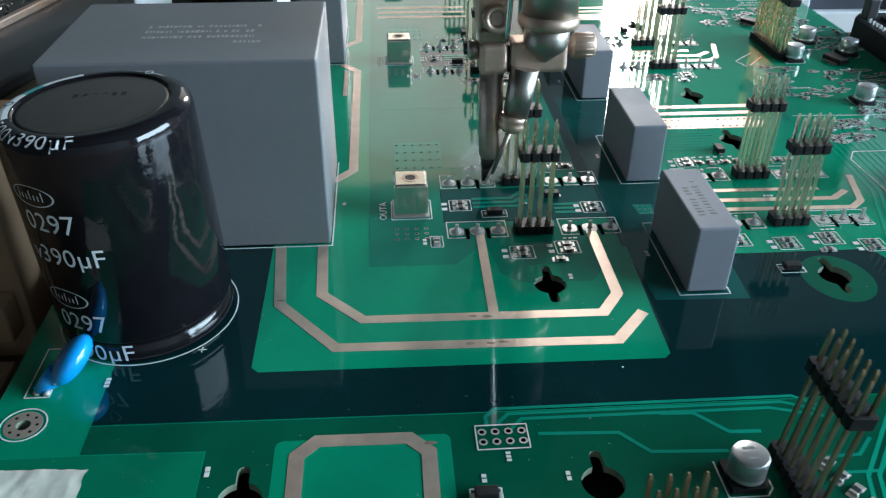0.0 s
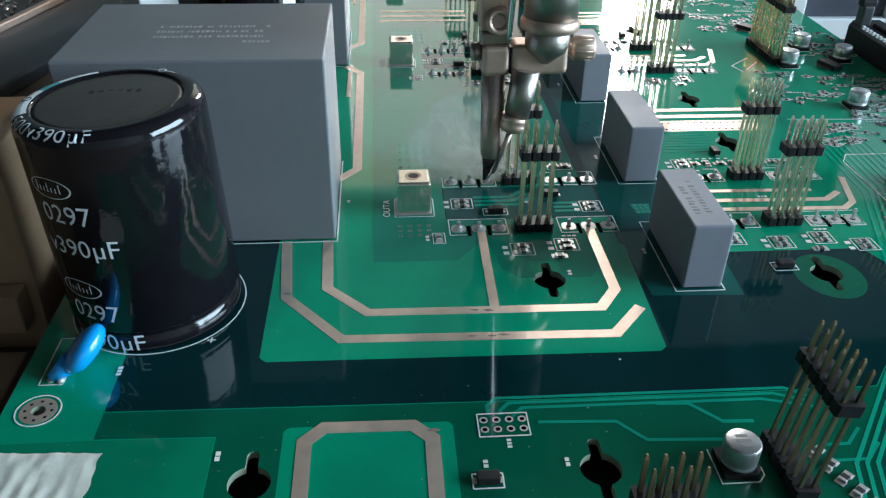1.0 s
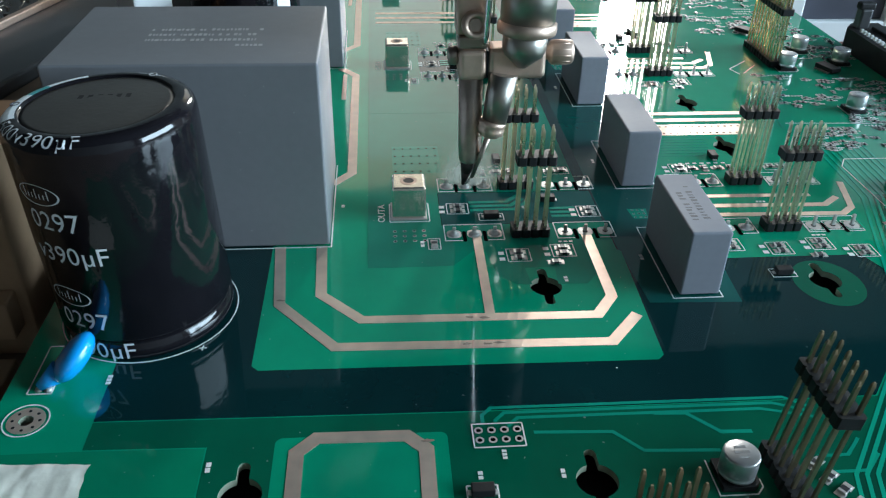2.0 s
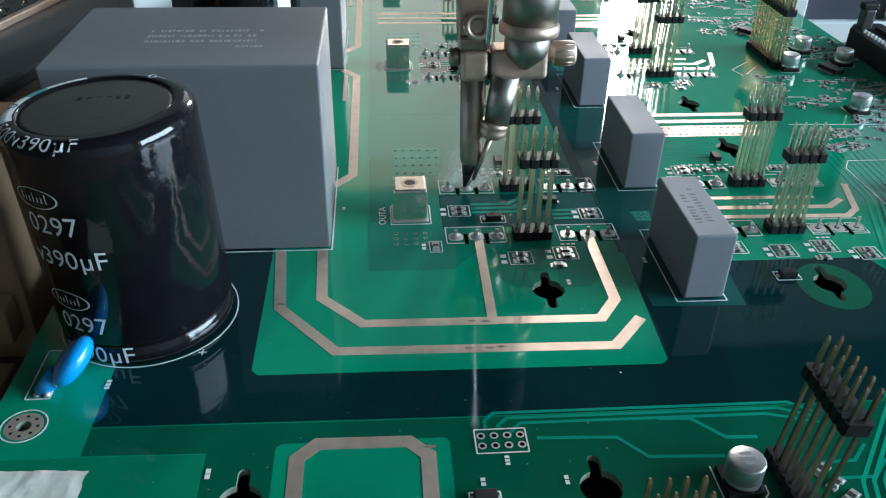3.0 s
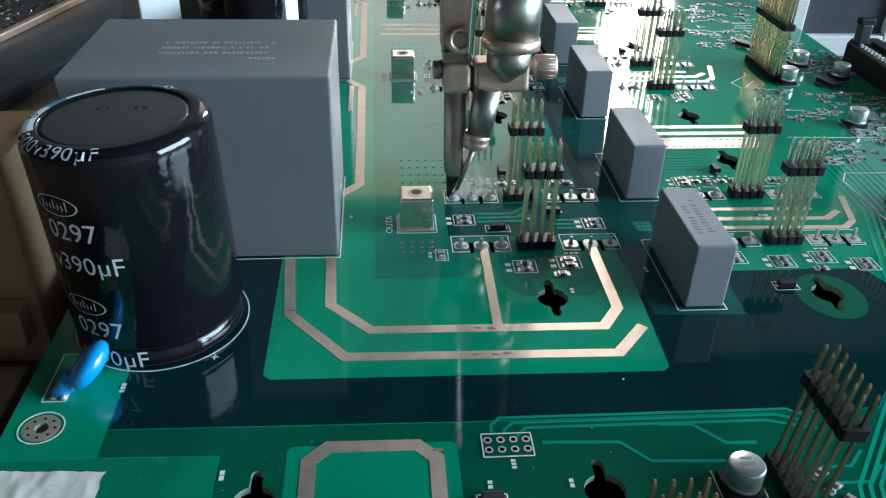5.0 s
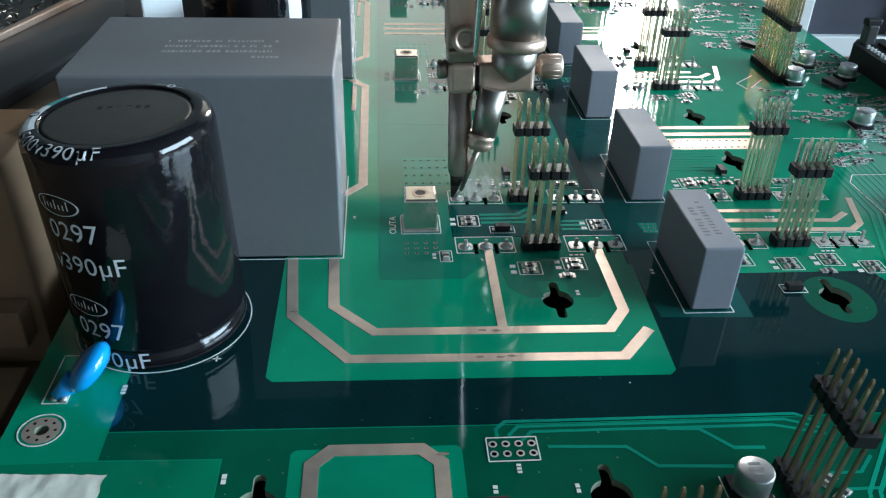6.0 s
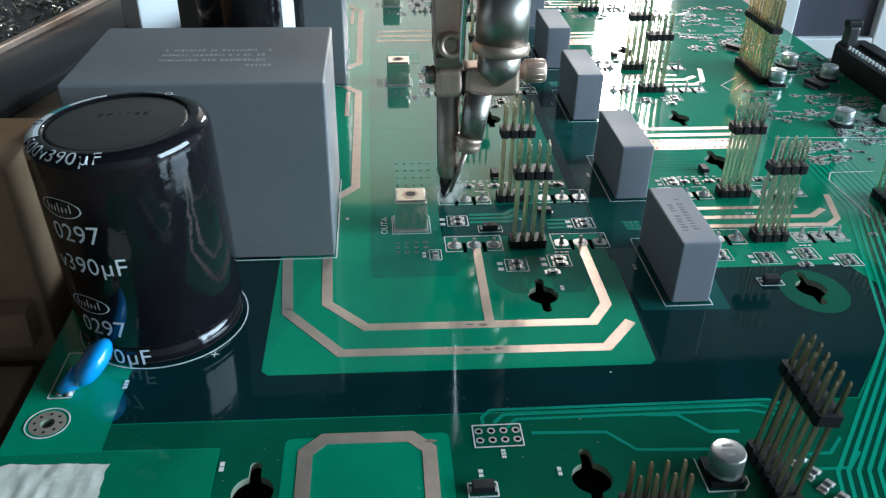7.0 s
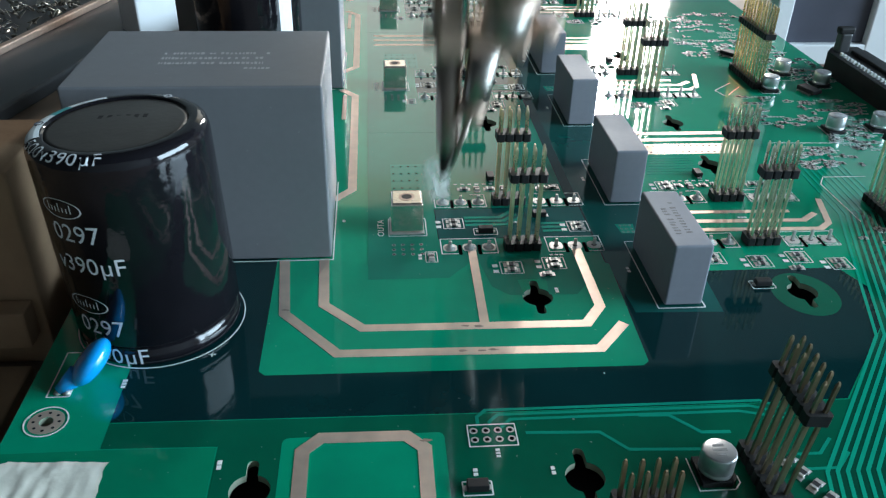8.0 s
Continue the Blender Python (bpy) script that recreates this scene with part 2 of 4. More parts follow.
def letters(text, height, spacing=1.0):
    """A flat mesh of built-in lettering, its base line on x, that tall; returns points and faces in millimetres."""
    cu = bpy.data.curves.new("lettering", "FONT")
    cu.body, cu.size, cu.space_character, cu.resolution_u = text, 1.0, spacing, 3
    ob = bpy.data.objects.new("lettering", cu)
    scene.collection.objects.link(ob)
    me = ob.to_mesh()
    pts = [Vector(v.co) for v in me.vertices]
    faces = [tuple(f.vertices) for f in me.polygons]
    ob.to_mesh_clear()
    bpy.data.objects.remove(ob)
    bpy.data.curves.remove(cu)
    k = height / 0.69
    return [p * k for p in pts], faces


def lettered(text, height, place):
    """A bmesh of lettering, each point put where place(x, y) says."""
    bm = B()
    pts, faces = letters(text, height)
    vs = [bm.verts.new(place(p.x, p.y)) for p in pts]
    for f in faces:
        try:
            bm.faces.new([vs[i] for i in f])
        except ValueError:
            pass
    return bm

# ---------- room and bench ----------


def wall(name, boxes, material, label):
    bm = B()
    for b in boxes:
        box(bm, *[1000 * v for v in b])
    return solid(name, bm, material, label, "wall", "structure")


FZ, CZ = -0.77, 2.1
wall("floor", [(-2.6, -2.2, FZ - 0.1, 2.6, 2.6, FZ)], FLOOR, "grey painted workshop floor")
# Unseen shell: each side is toned for the light it should throw back
wall("ceiling", [(-2.6, -2.2, CZ, 2.6, 2.6, CZ + 0.1)], CEIL, "unseen ceiling, darkened to dull the board's reflections")
wall("wall_north", [(-2.6, 2.6, FZ, -0.18, 2.8, CZ), (0.49, 2.6, FZ, 0.71, 2.8, CZ), (0.95, 2.6, FZ, 2.6, 2.8, CZ), (-0.18, 2.6, FZ, 0.49, 2.8, 0.51), (-0.18, 2.6, 1.29, 0.49, 2.8, CZ), (0.71, 2.6, FZ, 0.95, 2.8, 0.44), (0.71, 2.6, 1.06, 0.95, 2.8, CZ)], WALL_MID, "unseen wall with two window openings, tone set for reflections")
wall("wall_south", [(-2.6, -2.4, FZ, 2.6, -2.2, CZ)], WALL_DIM, "unseen wall, dimmed to keep reflections from behind dark")
wall("wall_west", [(-2.8, -2.4, FZ, -2.6, 2.8, CZ)], WALL_DARK, "unseen wall, darkened to cut bounce from the left")
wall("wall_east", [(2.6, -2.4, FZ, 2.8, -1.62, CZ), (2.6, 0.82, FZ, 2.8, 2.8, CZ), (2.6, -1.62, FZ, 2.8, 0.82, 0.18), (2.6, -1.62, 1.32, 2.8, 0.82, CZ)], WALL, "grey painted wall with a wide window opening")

bench = thing("workbench", "dark brown workbench under the circuit board", "workbench")
part("tabletop", box(B(), -600, -350, -60, 700, 900, -22, 2), BENCH, bench)
for lx in (-560, 660):
    for ly in (-310, 860):
        part("leg", box(B(), lx - 25, ly - 25, -770, lx + 25, ly + 25, -60), DARK_BOX, bench)

# ---------- circuit board ----------
MODULE = 116.2          # the board's circuits repeat at this step
COLS = (44.4, 114.2)    # the two columns of pin headers
ROWS_Y = (180.9, 207.6)

board = thing("circuit_board", "large green circuit board with bare copper traces and white markings", "circuit board")


def keyhole(cx, cy, r=3.9, w=1.15, up=7.6, down=7.4):
    """A hanging hole: a round with a narrow slot above and below."""
    a0 = math.asin(w / r)
    pts = []
    for side in (0, 1):
        start, tip = (math.pi / 2, up) if side == 0 else (-math.pi / 2, down)
        sign = 1 if side == 0 else -1
        # the slot's round end, then the half round that leads to the other slot
        for k in range(7):
            a = start - math.pi / 2 + math.pi * k / 6
            pts.append((cx + w * math.cos(a), cy + sign * (tip - w) + w * math.sin(a)))
        for k in range(13):
            a = start + a0 + (math.pi - 2 * a0) * k / 12
            pts.append((cx + r * math.cos(a), cy + r * math.sin(a)))
    return pts


HOLES = [keyhole(*c) for c in ((-21.4, 96.0), (44.4, 156.3), (115.0, 155.6), (42.8, 95.6), (118.0, 232), (117.0, 268.5), (45.3, 270.0), (118.0, 347), (130, 417))]
HOLES.append([(-65.0 + 1.35 * math.cos(2 * math.pi * k / 16), 116.8 + 1.35 * math.sin(2 * math.pi * k / 16)) for k in range(16)])


def inside(p, poly):
    hit, n = False, len(poly)
    for k in range(n):
        (xa, ya), (xb, yb) = poly[k], poly[(k + 1) % n]
        if (ya > p[1]) != (yb > p[1]) and p[0] < (xb - xa) * (p[1] - ya) / (yb - ya) + xa:
            hit = not hit
    return hit


def sheet(poly, z0, z1):
    """A plate with the outline poly and those of the holes that lie inside it cut through."""
    bm = B()
    loops = [poly] + [h for h in HOLES if all(inside(p, poly) for p in h)]
    edges = []
    for loop in loops:
        vs = [bm.verts.new((x, y, z1)) for x, y in loop]
        for k in range(len(vs)):
            edges.append(bm.edges.new((vs[k], vs[(k + 1) % len(vs)])))
    bmesh.ops.triangle_fill(bm, use_beauty=True, use_dissolve=False, edges=edges)
    for loop in loops:
        n = len(loop)
        hi = [bm.verts.new((x, y, z1)) for x, y in loop]
        lo = [bm.verts.new((x, y, z0)) for x, y in loop]
        for k in range(n):
            bm.faces.new((lo[k], lo[(k + 1) % n], hi[(k + 1) % n], hi[k]))
    bmesh.ops.remove_doubles(bm, verts=bm.verts, dist=0.0005)
    return bm


part("laminate", sheet([(-72, 40), (208, 40), (208, 480), (-72, 480)], -1.6, -0.04), LAMINATE, board, "pale green laminate edge")
part("solder_mask", sheet([(-71.9, 40.1), (207.9, 40.1), (207.9, 479.9), (-71.9, 479.9)], -0.04, 0.0), MASK, board, "glossy green solder mask")
# Added under the board to block light, so its keyholes look black
carrier = thing("fixture_plate", "black block added under the board to keep its holes dark", "fixture")
part("block", box(B(), -60, 52, -22, 196, 468, -5.6, 1.0, 2), BLACK, carrier)
for x, y in ((-56, 58), (190, 58), (-56, 462), (190, 462), (60, 58), (60, 462)):
    part("rest", rod(B(), (x, y, -5.7), (x, y, -1.6), 3.0, seg=12), STEEL_DULL, carrier)

# bare laminate, dark under the mask
part("dark_area", sheet([(-52, 115.8), (20, 114.6), (86, 114.4), (106, 114.6), (128, 140), (134, 156), (130, 166.5), (88, 166.5), (88, 430), (63, 430), (63, 204), (21, 204), (21, 186), (66, 186), (66, 172), (60, 166), (-23, 166), (-23, 300), (-68, 300), (-68, 168), (-52, 160)], 0.0, 0.03), MASK_DARK, board, "dark mask over bare laminate")
for n in (1, 2):
    d = n * MODULE
    part("dark_area", prism(B(), [(21, 186 + d), (62.9, 186 + d), (62.9, 204 + d), (21, 204 + d)], 0.0, 0.03), MASK_DARK, board)
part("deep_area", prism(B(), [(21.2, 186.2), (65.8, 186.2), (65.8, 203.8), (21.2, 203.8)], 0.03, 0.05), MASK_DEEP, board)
# Signal layer green, its tone also darkened for shade on the lower board
part("signal_area", sheet([(-29, 40.5), (207, 40.5), (207, 198), (150, 198), (134.2, 156), (128.2, 139.9), (106.2, 114.3), (86, 114.1), (20, 114.3), (-52, 115.5), (-52, 108.4), (-29, 107.8)], 0.0, 0.03), MASK_LOW, board, "darker green mask over signal traces, lower board shade in its tone")
# The shade over the lower right corner, put into the mask's colour
part("signal_area", prism(B(), [(84, 41), (206, 41), (206, 196), (152, 196), (136, 157), (130, 141), (108, 116), (92, 96), (86, 78)], 0.03, 0.045), MASK_EDGE, board, "mask between the edge lines, tinted dark for the corner's shade")
# copper pour under the mask, brighter green
part("panel", sheet([(-23.5, 130.5), (-22, 129), (64, 128), (65.6, 129.5), (67, 171), (60, 177.5), (-23.5, 177.5)], 0.03, 0.06), MASK, board)
part("panel", prism(B(), [(-71.6, 40.8), (-29.3, 40.8), (-29.3, 107.5), (-52.3, 108.1), (-71.6, 108.1)], 0.0, 0.02), MASK_SOFT, board)
part("panel", prism(B(), rounded(-16.4, 60, 16.4, 109.3, 1.5), 0.03, 0.05), MASK, board)
part("panel", sheet([(115.2 + 8.6 * math.cos(a), 154.4 + 9.8 * math.sin(a)) for a in [2 * math.pi * k / 36 for k in range(36)]], 0.03, 0.06), MASK_LOW, board)
for n in range(3):
    d = n * MODULE
    lo = 166.2 if n == 0 else 158
    pts = [(1, lo + d), (22.5, lo + d), (28.4, 173 + d), (31.4, 173 + d), (33.3, 161.5 + d), (37.5, 157.5 + d), (41.2, 157.3 + d), (40.4, 164.6 + d), (48.2, 164.6 + d), (47.6, 157.2 + d), (55, 157 + d), (58.3, 161.5 + d), (58.3, 185.9 + d), (20.9, 185.9 + d), (20.9, 204.1 + d), (62.9, 204.1 + d), (62.9, 262 + d if n == 0 else 268 + d), (1, 262 + d if n == 0 else 268 + d)]
    if n:
        lo, hi = 145.9 if n == 1 else 151.9, 268
        pts = [(1, lo + d), (62.9, lo + d), (62.9, 185.9 + d), (20.9, 185.9 + d), (20.9, 204.1 + d), (62.9, 204.1 + d), (62.9, hi + d), (1, hi + d)]
        pts = [(x, min(y, 478)) for x, y in pts]
    part("ground_area", sheet(pts, 0.06, 0.09), MASK_MID, board, "muted green mask over copper")


TRACES = []


def trace(pts, w, material=COPPER, z=0.06, label=""):
    TRACES.append(1)
    lift = 0.0004 * (len(TRACES) % 60)
    top = 0.08 if material is COPPER else 0.025
    return part("trace", ribbon(B(), pts, w, z - 0.02, z + top + lift), material, board, label)


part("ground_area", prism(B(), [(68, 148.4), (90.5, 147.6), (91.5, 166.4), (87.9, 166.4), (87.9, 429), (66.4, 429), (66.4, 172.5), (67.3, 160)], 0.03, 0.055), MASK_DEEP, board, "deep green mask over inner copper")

# bare tinned bus traces
trace([(-21.6, 177), (-19.6, 152), (-6.2, 135.8), (55.6, 134.6), (63.8, 144.2)], 2.7, label="bare tinned copper bus")
trace([(-10.9, 177), (-10.1, 155.4), (-0.4, 145.2), (54.6, 144.5), (59.6, 151.6), (59.6, 180)], 2.7)
trace([(29.4, 146.2), (30.0, 181)], 2.3)
trace([(-12.0, 60), (-12.2, 105.4), (-8.6, 108.9), (8.6, 108.6), (12.2, 105.0), (12.0, 60)], 2.9)
for n in range(3):
    d = n * MODULE
    trace([(-9.5, 211 + d), (-3.9, 217.8 + d), (-3.9, 299 + d), (-9.5, 306 + d)], 2.8)
    trace([(-8, 275 + d), (-8, 300 + d)], 1.6)
    if n == 1:
        for k in range(3):
            trace([(4.0, 248.6 + 7 * k + d), (44, 248.6 + 7 * k + d)], 2.6)
    # wide supply traces beside the right-hand headers
    trace([(92, 199 + d), (131, 198.6 + d)], 1.7)
    trace([(92, 193.4 + d), (133, 192.8 + d), (138.4, 197 + d)], 1.9)
    trace([(92, 188.3 + d), (136, 187.6 + d), (140, 191 + d), (144, 206 + d)], 1.9)
    for k in range(2):
        trace([(88.5, 258.6 - 5.6 * k + d), (136.5 - 3 * k, 258.6 - 5.6 * k + d)], 2.4)

# traces that run under the mask
for k in range(3):
    yy = 115.2 - 1.5 * k
    trace([(23.6 + 2.5 * k, 110.5), (23.6 + 2.5 * k, yy - 2), (25.6 + 2.5 * k, yy), (86 - 3 * k, yy - 0.2), (90, yy - 3)], 0.75, MASK_TRACE, 0.05)
trace([(58, 111.9), (64.5, 111.6), (69.8, 106.2), (76, 106)], 0.9, MASK_TRACE, 0.05)
trace([(33.2, 108.1), (48.6, 107.4), (53.4, 102.2), (68, 101.5)], 0.8, MASK_TRACE, 0.05)
trace([(86, 99), (92, 99), (96, 103)], 0.7, MASK_TRACE, 0.05)
trace([(86, 95), (94, 95), (98, 99)], 0.7, MASK_TRACE, 0.05)
for k in range(9):
    o = 2.1 * k
    trace([(86 + o, 78), (91 + o, 94), (124.5 + o, 136), (146 + o, 196), (148 + o, 240)], 0.8, MASK_LINE, 0.05)
for n in range(3):
    d = n * MODULE
    for k in range(3):
        o = 2.2 * k
        trace([(29.6, 198.2 - o + d), (40.4 + 0.4 * o, 198.2 - o + d), (44.6 + 0.4 * o, 202.2 - o + d)], 1.25, MASK_TRACE, 0.10)
        trace([(52, 189.6 + 2.2 * k + d), (59.5, 189.6 + 2.2 * k + d)], 1.2, MASK_TRACE, 0.10)
    for k in range(9):
        o = 1.5 * k
        trace([(131.5 + o, 246 + d), (135.5 + o, 268 + d), (150 + o * 0.7, 300 + d)], 0.5, MASK_TRACE, 0.05)
    for k in range(8):
        trace([(94, 225.5 + 2.0 * k + d), (112.5, 225.5 + 2.0 * k + d)], 0.5, MASK_TRACE, 0.05)


def silk(pts, w=0.28, z=0.12, name="marking"):
    return part(name, ribbon(B(), pts, w, z, z + 0.04), SILK, board)


def silk_rect(x0, y0, x1, y1, w=0.28, z=0.12):
    bm = B()
    for a, b in (((x0, y0), (x1, y0)), ((x1, y0), (x1, y1)), ((x1, y1), (x0, y1)), ((x0, y1), (x0, y0))):
        ribbon(bm, [a, b], w, z, z + 0.04)
    return part("marking", bm, SILK, board)


def silk_bars(x, y, n, w, h, step, z=0.12, vertical=False):
    """Small print too small to read, as plain bars."""
    bm = B()
    for k in range(n):
        o = k * step
        x0, y0 = (x, y + o) if vertical else (x + o, y)
        prism(bm, [(x0, y0), (x0 + w, y0), (x0 + w, y0 + h), (x0, y0 + h)], z, z + 0.04)
    return part("marking", bm, SILK, board)


def via_field(x0, y0, nx, ny, px, py, r=0.42, z=0.1, rim_mat=None):
    rim, hole = B(), B()
    for i in range(nx):
        for j in range(ny):
            x, y = x0 + i * px, y0 + j * py
            ring(rim, x, y, r * 0.7, r, z, z + 0.04, 10)
            prism(hole, [(x + r * 0.72 * math.cos(a), y + r * 0.72 * math.sin(a)) for a in [k * math.pi / 4 for k in range(8)]], z - 0.02, z + 0.045)
    tagged(part("via_field", rim, rim_mat or TIN, board, "tinned via rims"), kind="stuff")
    tagged(part("via_holes", hole, VOID, board, "flat black discs for the shade in via holes"), kind="stuff")


# header footprint with eight plated holes
silk_rect(21.3, 104.7, 31.2, 110.8, 0.28)
for i in range(4):
    for j in range(2):
        x, y = 22.5 + 2.54 * i, 106.6 + 2.54 * j
        part("plated_hole", ring(B(), x, y, 0.5, 0.85, 0.08, 0.13, 20), TIN, board)
        part("hole", rod(B(), (x, y, 0.0), (x, y, 0.1), 0.5, seg=12), VOID, board)
silk_bars(26.3, 101.6, 3, 0.9, 0.6, 0.85, vertical=True)

# mounting hole with a ring of vias
part("mounting_ring", ring(B(), -65.0, 116.8, 1.38, 3.6, 0.0, 0.06, 40), COPPER, board, "tinned mounting ring")
part("marking", ring(B(), -65.0, 116.8, 4.15, 4.45, 0.1, 0.14, 48), SILK, board)
for k in range(8):
    a = 2 * math.pi * k / 8
    part("via", rod(B(), (-65 + 2.6 * math.cos(a), 116.8 + 2.6 * math.sin(a), 0.02), (-65 + 2.6 * math.cos(a), 116.8 + 2.6 * math.sin(a), 0.09), 0.33, seg=10), BLACK, board)

# small dots and plus mark, reference letters as bars
silk_bars(-52.6, 126.4, 3, 1.0, 0.75, 1.0, vertical=True)
silk_bars(-28.4, 101.5, 2, 0.9, 1.1, 1.3, vertical=True)
silk_bars(49.5, 158.0, 2, 0.9, 0.9, 1.2, vertical=True)
silk_bars(36.5, 96.5, 2, 0.8, 0.9, 1.2, vertical=True)
silk_bars(-6.5, 197.0, 2, 0.9, 0.5, 0.8, vertical=True)
silk([(-35.6, 137.0), (-33.8, 137.0)])
silk([(-34.7, 136.1), (-34.7, 137.9)])
silk_bars(54.0, 125.5, 1, 0.35, 0.35, 1)

# burnt flux stains on the bare buses
stain = random.Random(8)
for sx, sy in ((24.5, 144.9), (27.8, 144.6), (23.0, 135.3), (27.5, 135.2), (30.2, 135.4), (12.4, 107.0), (-19.5, 153.5)):
    pts = [((1.1 + stain.uniform(-0.4, 0.5)) * math.cos(2 * math.pi * k / 11), (0.34 + stain.uniform(-0.15, 0.2)) * math.sin(2 * math.pi * k / 11)) for k in range(11)]
    part("flux_stain", prism(B(), [(sx + x, sy + y) for x, y in pts], 0.15, 0.175), FLUX, board)

# ---------- repeated circuits ----------
CUBE = {}


def shared(key, maker, material):
    if key not in CUBE:
        CUBE[key] = mesh_of(key, maker(), material)
    return CUBE[key]


def make_pin(length):
    bm = B()
    s, c = 0.32, 0.16
    for z0, z1, a, b in ((0, length - 0.7, s, s), (length - 0.7, length, s, c)):
        lo = [bm.verts.new((x * a, y * a, z0)) for x, y in ((-1, -1), (1, -1), (1, 1), (-1, 1))]
        hi = [bm.verts.new((x * b, y * b, z1)) for x, y in ((-1, -1), (1, -1), (1, 1), (-1, 1))]
        for k in range(4):
            bm.faces.new((lo[k], lo[(k + 1) % 4], hi[(k + 1) % 4], hi[k]))
        bm.faces.new(hi)
        bm.faces.new(lo[::-1])
    return bm


def header_block(n, h=2.4):
    """A plastic strip of n by two cells with notched sides, as one moulding."""
    c, side = 0.45, []
    for k in range(n):
        x = (k - (n - 1) / 2) * 2.54
        side += [(x - 1.27, 2.5 - c), (x - 1.27 + c, 2.5), (x + 1.27 - c, 2.5)]
    side.append((n * 1.27, 2.5 - c))
    return prism(B(), side[::-1] + [(x, -y) for x, y in side], 0, h)


def pin_header(n, length, spacer, pin_mat, label, m, group="pin headers"):
    t = thing("pin_header", label, "pin header", group)
    part("base", shared("base%d" % n, lambda: header_block(n), BLACK), BLACK, t, "black plastic base")
    ob = part("spacer", shared("base%d" % n, lambda: header_block(n), BLACK), BLACK, t, "black plastic spacer strip")
    ob.location = (0, 0, spacer * MM)
    for i in range(n):
        for j in (-1, 1):
            p = part("pin", shared("pin%g%s" % (length, pin_mat.name), lambda: make_pin(length), pin_mat), pin_mat, t)
            p.location = ((i - (n - 1) / 2) * 2.54 * MM, j * 1.27 * MM, 0.1 * MM)
            lean = random.Random(i * 7 + j + int(m.translation.x * 9000 + m.translation.y * 5000))
            p.rotation_euler = (lean.uniform(-0.006, 0.006), lean.uniform(-0.006, 0.006), 0)
    t.matrix_basis = m
    return t


first = pin_header(4, 31.0, 21.3, GOLD, "tall two-row pin header with brass pins and black strips", at(COLS[0], ROWS_Y[0], 0.13))
for n in range(4):
    for ci, cx in enumerate(COLS):
        for ri, ry in enumerate(ROWS_Y):
            if n or ci or ri:
                if ry + n * MODULE < 470:
                    copy_thing(first, at(cx + (0 if ci == 0 else 0.8 * n), ry + n * MODULE, 0.13, random.uniform(-0.8, 0.8)))
pin_header(4, 31.0, 21.3, GOLD_SHADED, "tall two-row pin header, pins coloured dark for shade", at(43.4, 69.0, 0.03))
pin_header(6, 29.6, 20.4, GOLD_SHADED, "tall two-row pin header of twelve pins", at(77.2, 93.4, 0.25) @ pose(0, 0, 0, 5.5, 0, 90))
pin_header(11, 34.0, 21.0, GOLD_DEEP, "long pin header with a dense comb of gold pins", at(165.5, 317.0, 0.03, 90))


def pad_mesh():
    bm = prism(B(), rounded(-1.95, -1.95, 1.95, 1.95, 1.3, 4), 0, 0.07)
    return bm


def fillet_mesh():
    return lathe(B(), [(1.6, 0.05), (1.42, 0.28), (1.1, 0.55), (0.85, 0.62), (0.72, 0.95), (0.5, 1.15)], 16)


def lead_mesh():
    return box(B(), -0.45, -0.3, 0.0, 0.45, 0.3, 3.0, 0.14, 2)


def lead(x, y, solder, tall=1.0):
    t = thing("transistor_lead", "soldered transistor lead standing in a tinned pad" if solder else "unsoldered transistor lead standing in a tinned pad", "lead", "transistor leads", m=at(x, y, 0.1))
    part("pad", shared("pad", pad_mesh, TIN), TIN, t)
    part("pin", shared("lead", lead_mesh, TIN), TIN, t).scale.z = tall
    if not solder:
        part("hole", shared("leadhole", lambda: rod(B(), (0, 0, 0.03), (0, 0, 0.1), 0.72, seg=16), VOID), VOID, t)
    else:
        f = part("solder_joint", shared("fillet", fillet_mesh, TIN), TIN, t)
        f.rotation_euler = (0, 0, x)
    return t


def smd_mesh():
    return box(B(), -1.1, -0.75, 0.05, 1.1, 0.75, 0.6, 0.06, 1)


def smd_end():
    return box(B(), -0.32, -0.8, 0.0, 0.32, 0.8, 0.64, 0.06, 1)


def smd_pad():
    return box(B(), -0.75, -0.95, 0.0, 0.75, 0.95, 0.08)


def smd(x, y, rz=0.0, body=CERAMIC, name="chip_resistor", z=0.1):
    t = thing(name, "tiny dark chip component soldered to two pads", "chip resistor", "chip components", m=at(x, y, z, rz))
    part("body", shared("smdbody" + body.name, smd_mesh, body), body, t)
    for s in (-1, 1):
        part("terminal", shared("smdend", smd_end, TIN), TIN, t).location = (s * 0.9 * MM, 0, 0)
        part("solder_pad", shared("smdpad", smd_pad, TIN), TIN, t).location = (s * 1.35 * MM, 0, 0)
    return t


def diode_mesh():
    return box(B(), -2.1, -1.15, 0.1, 2.1, 1.15, 1.7, 0.2, 2)


def diode(x, y, rz=0.0):
    t = thing("diode", "small black moulded diode on the board", "diode", "diodes", m=at(x, y, 0.1, rz))
    part("body", shared("diode", diode_mesh, BLACK), BLACK, t)
    for s in (-1, 1):
        part("terminal", shared("diodeend", lambda: box(B(), -0.45, -0.6, 0.0, 0.45, 0.6, 0.35, 0.08, 1), TIN), TIN, t).location = (s * 2.35 * MM, 0, 0)
    return t


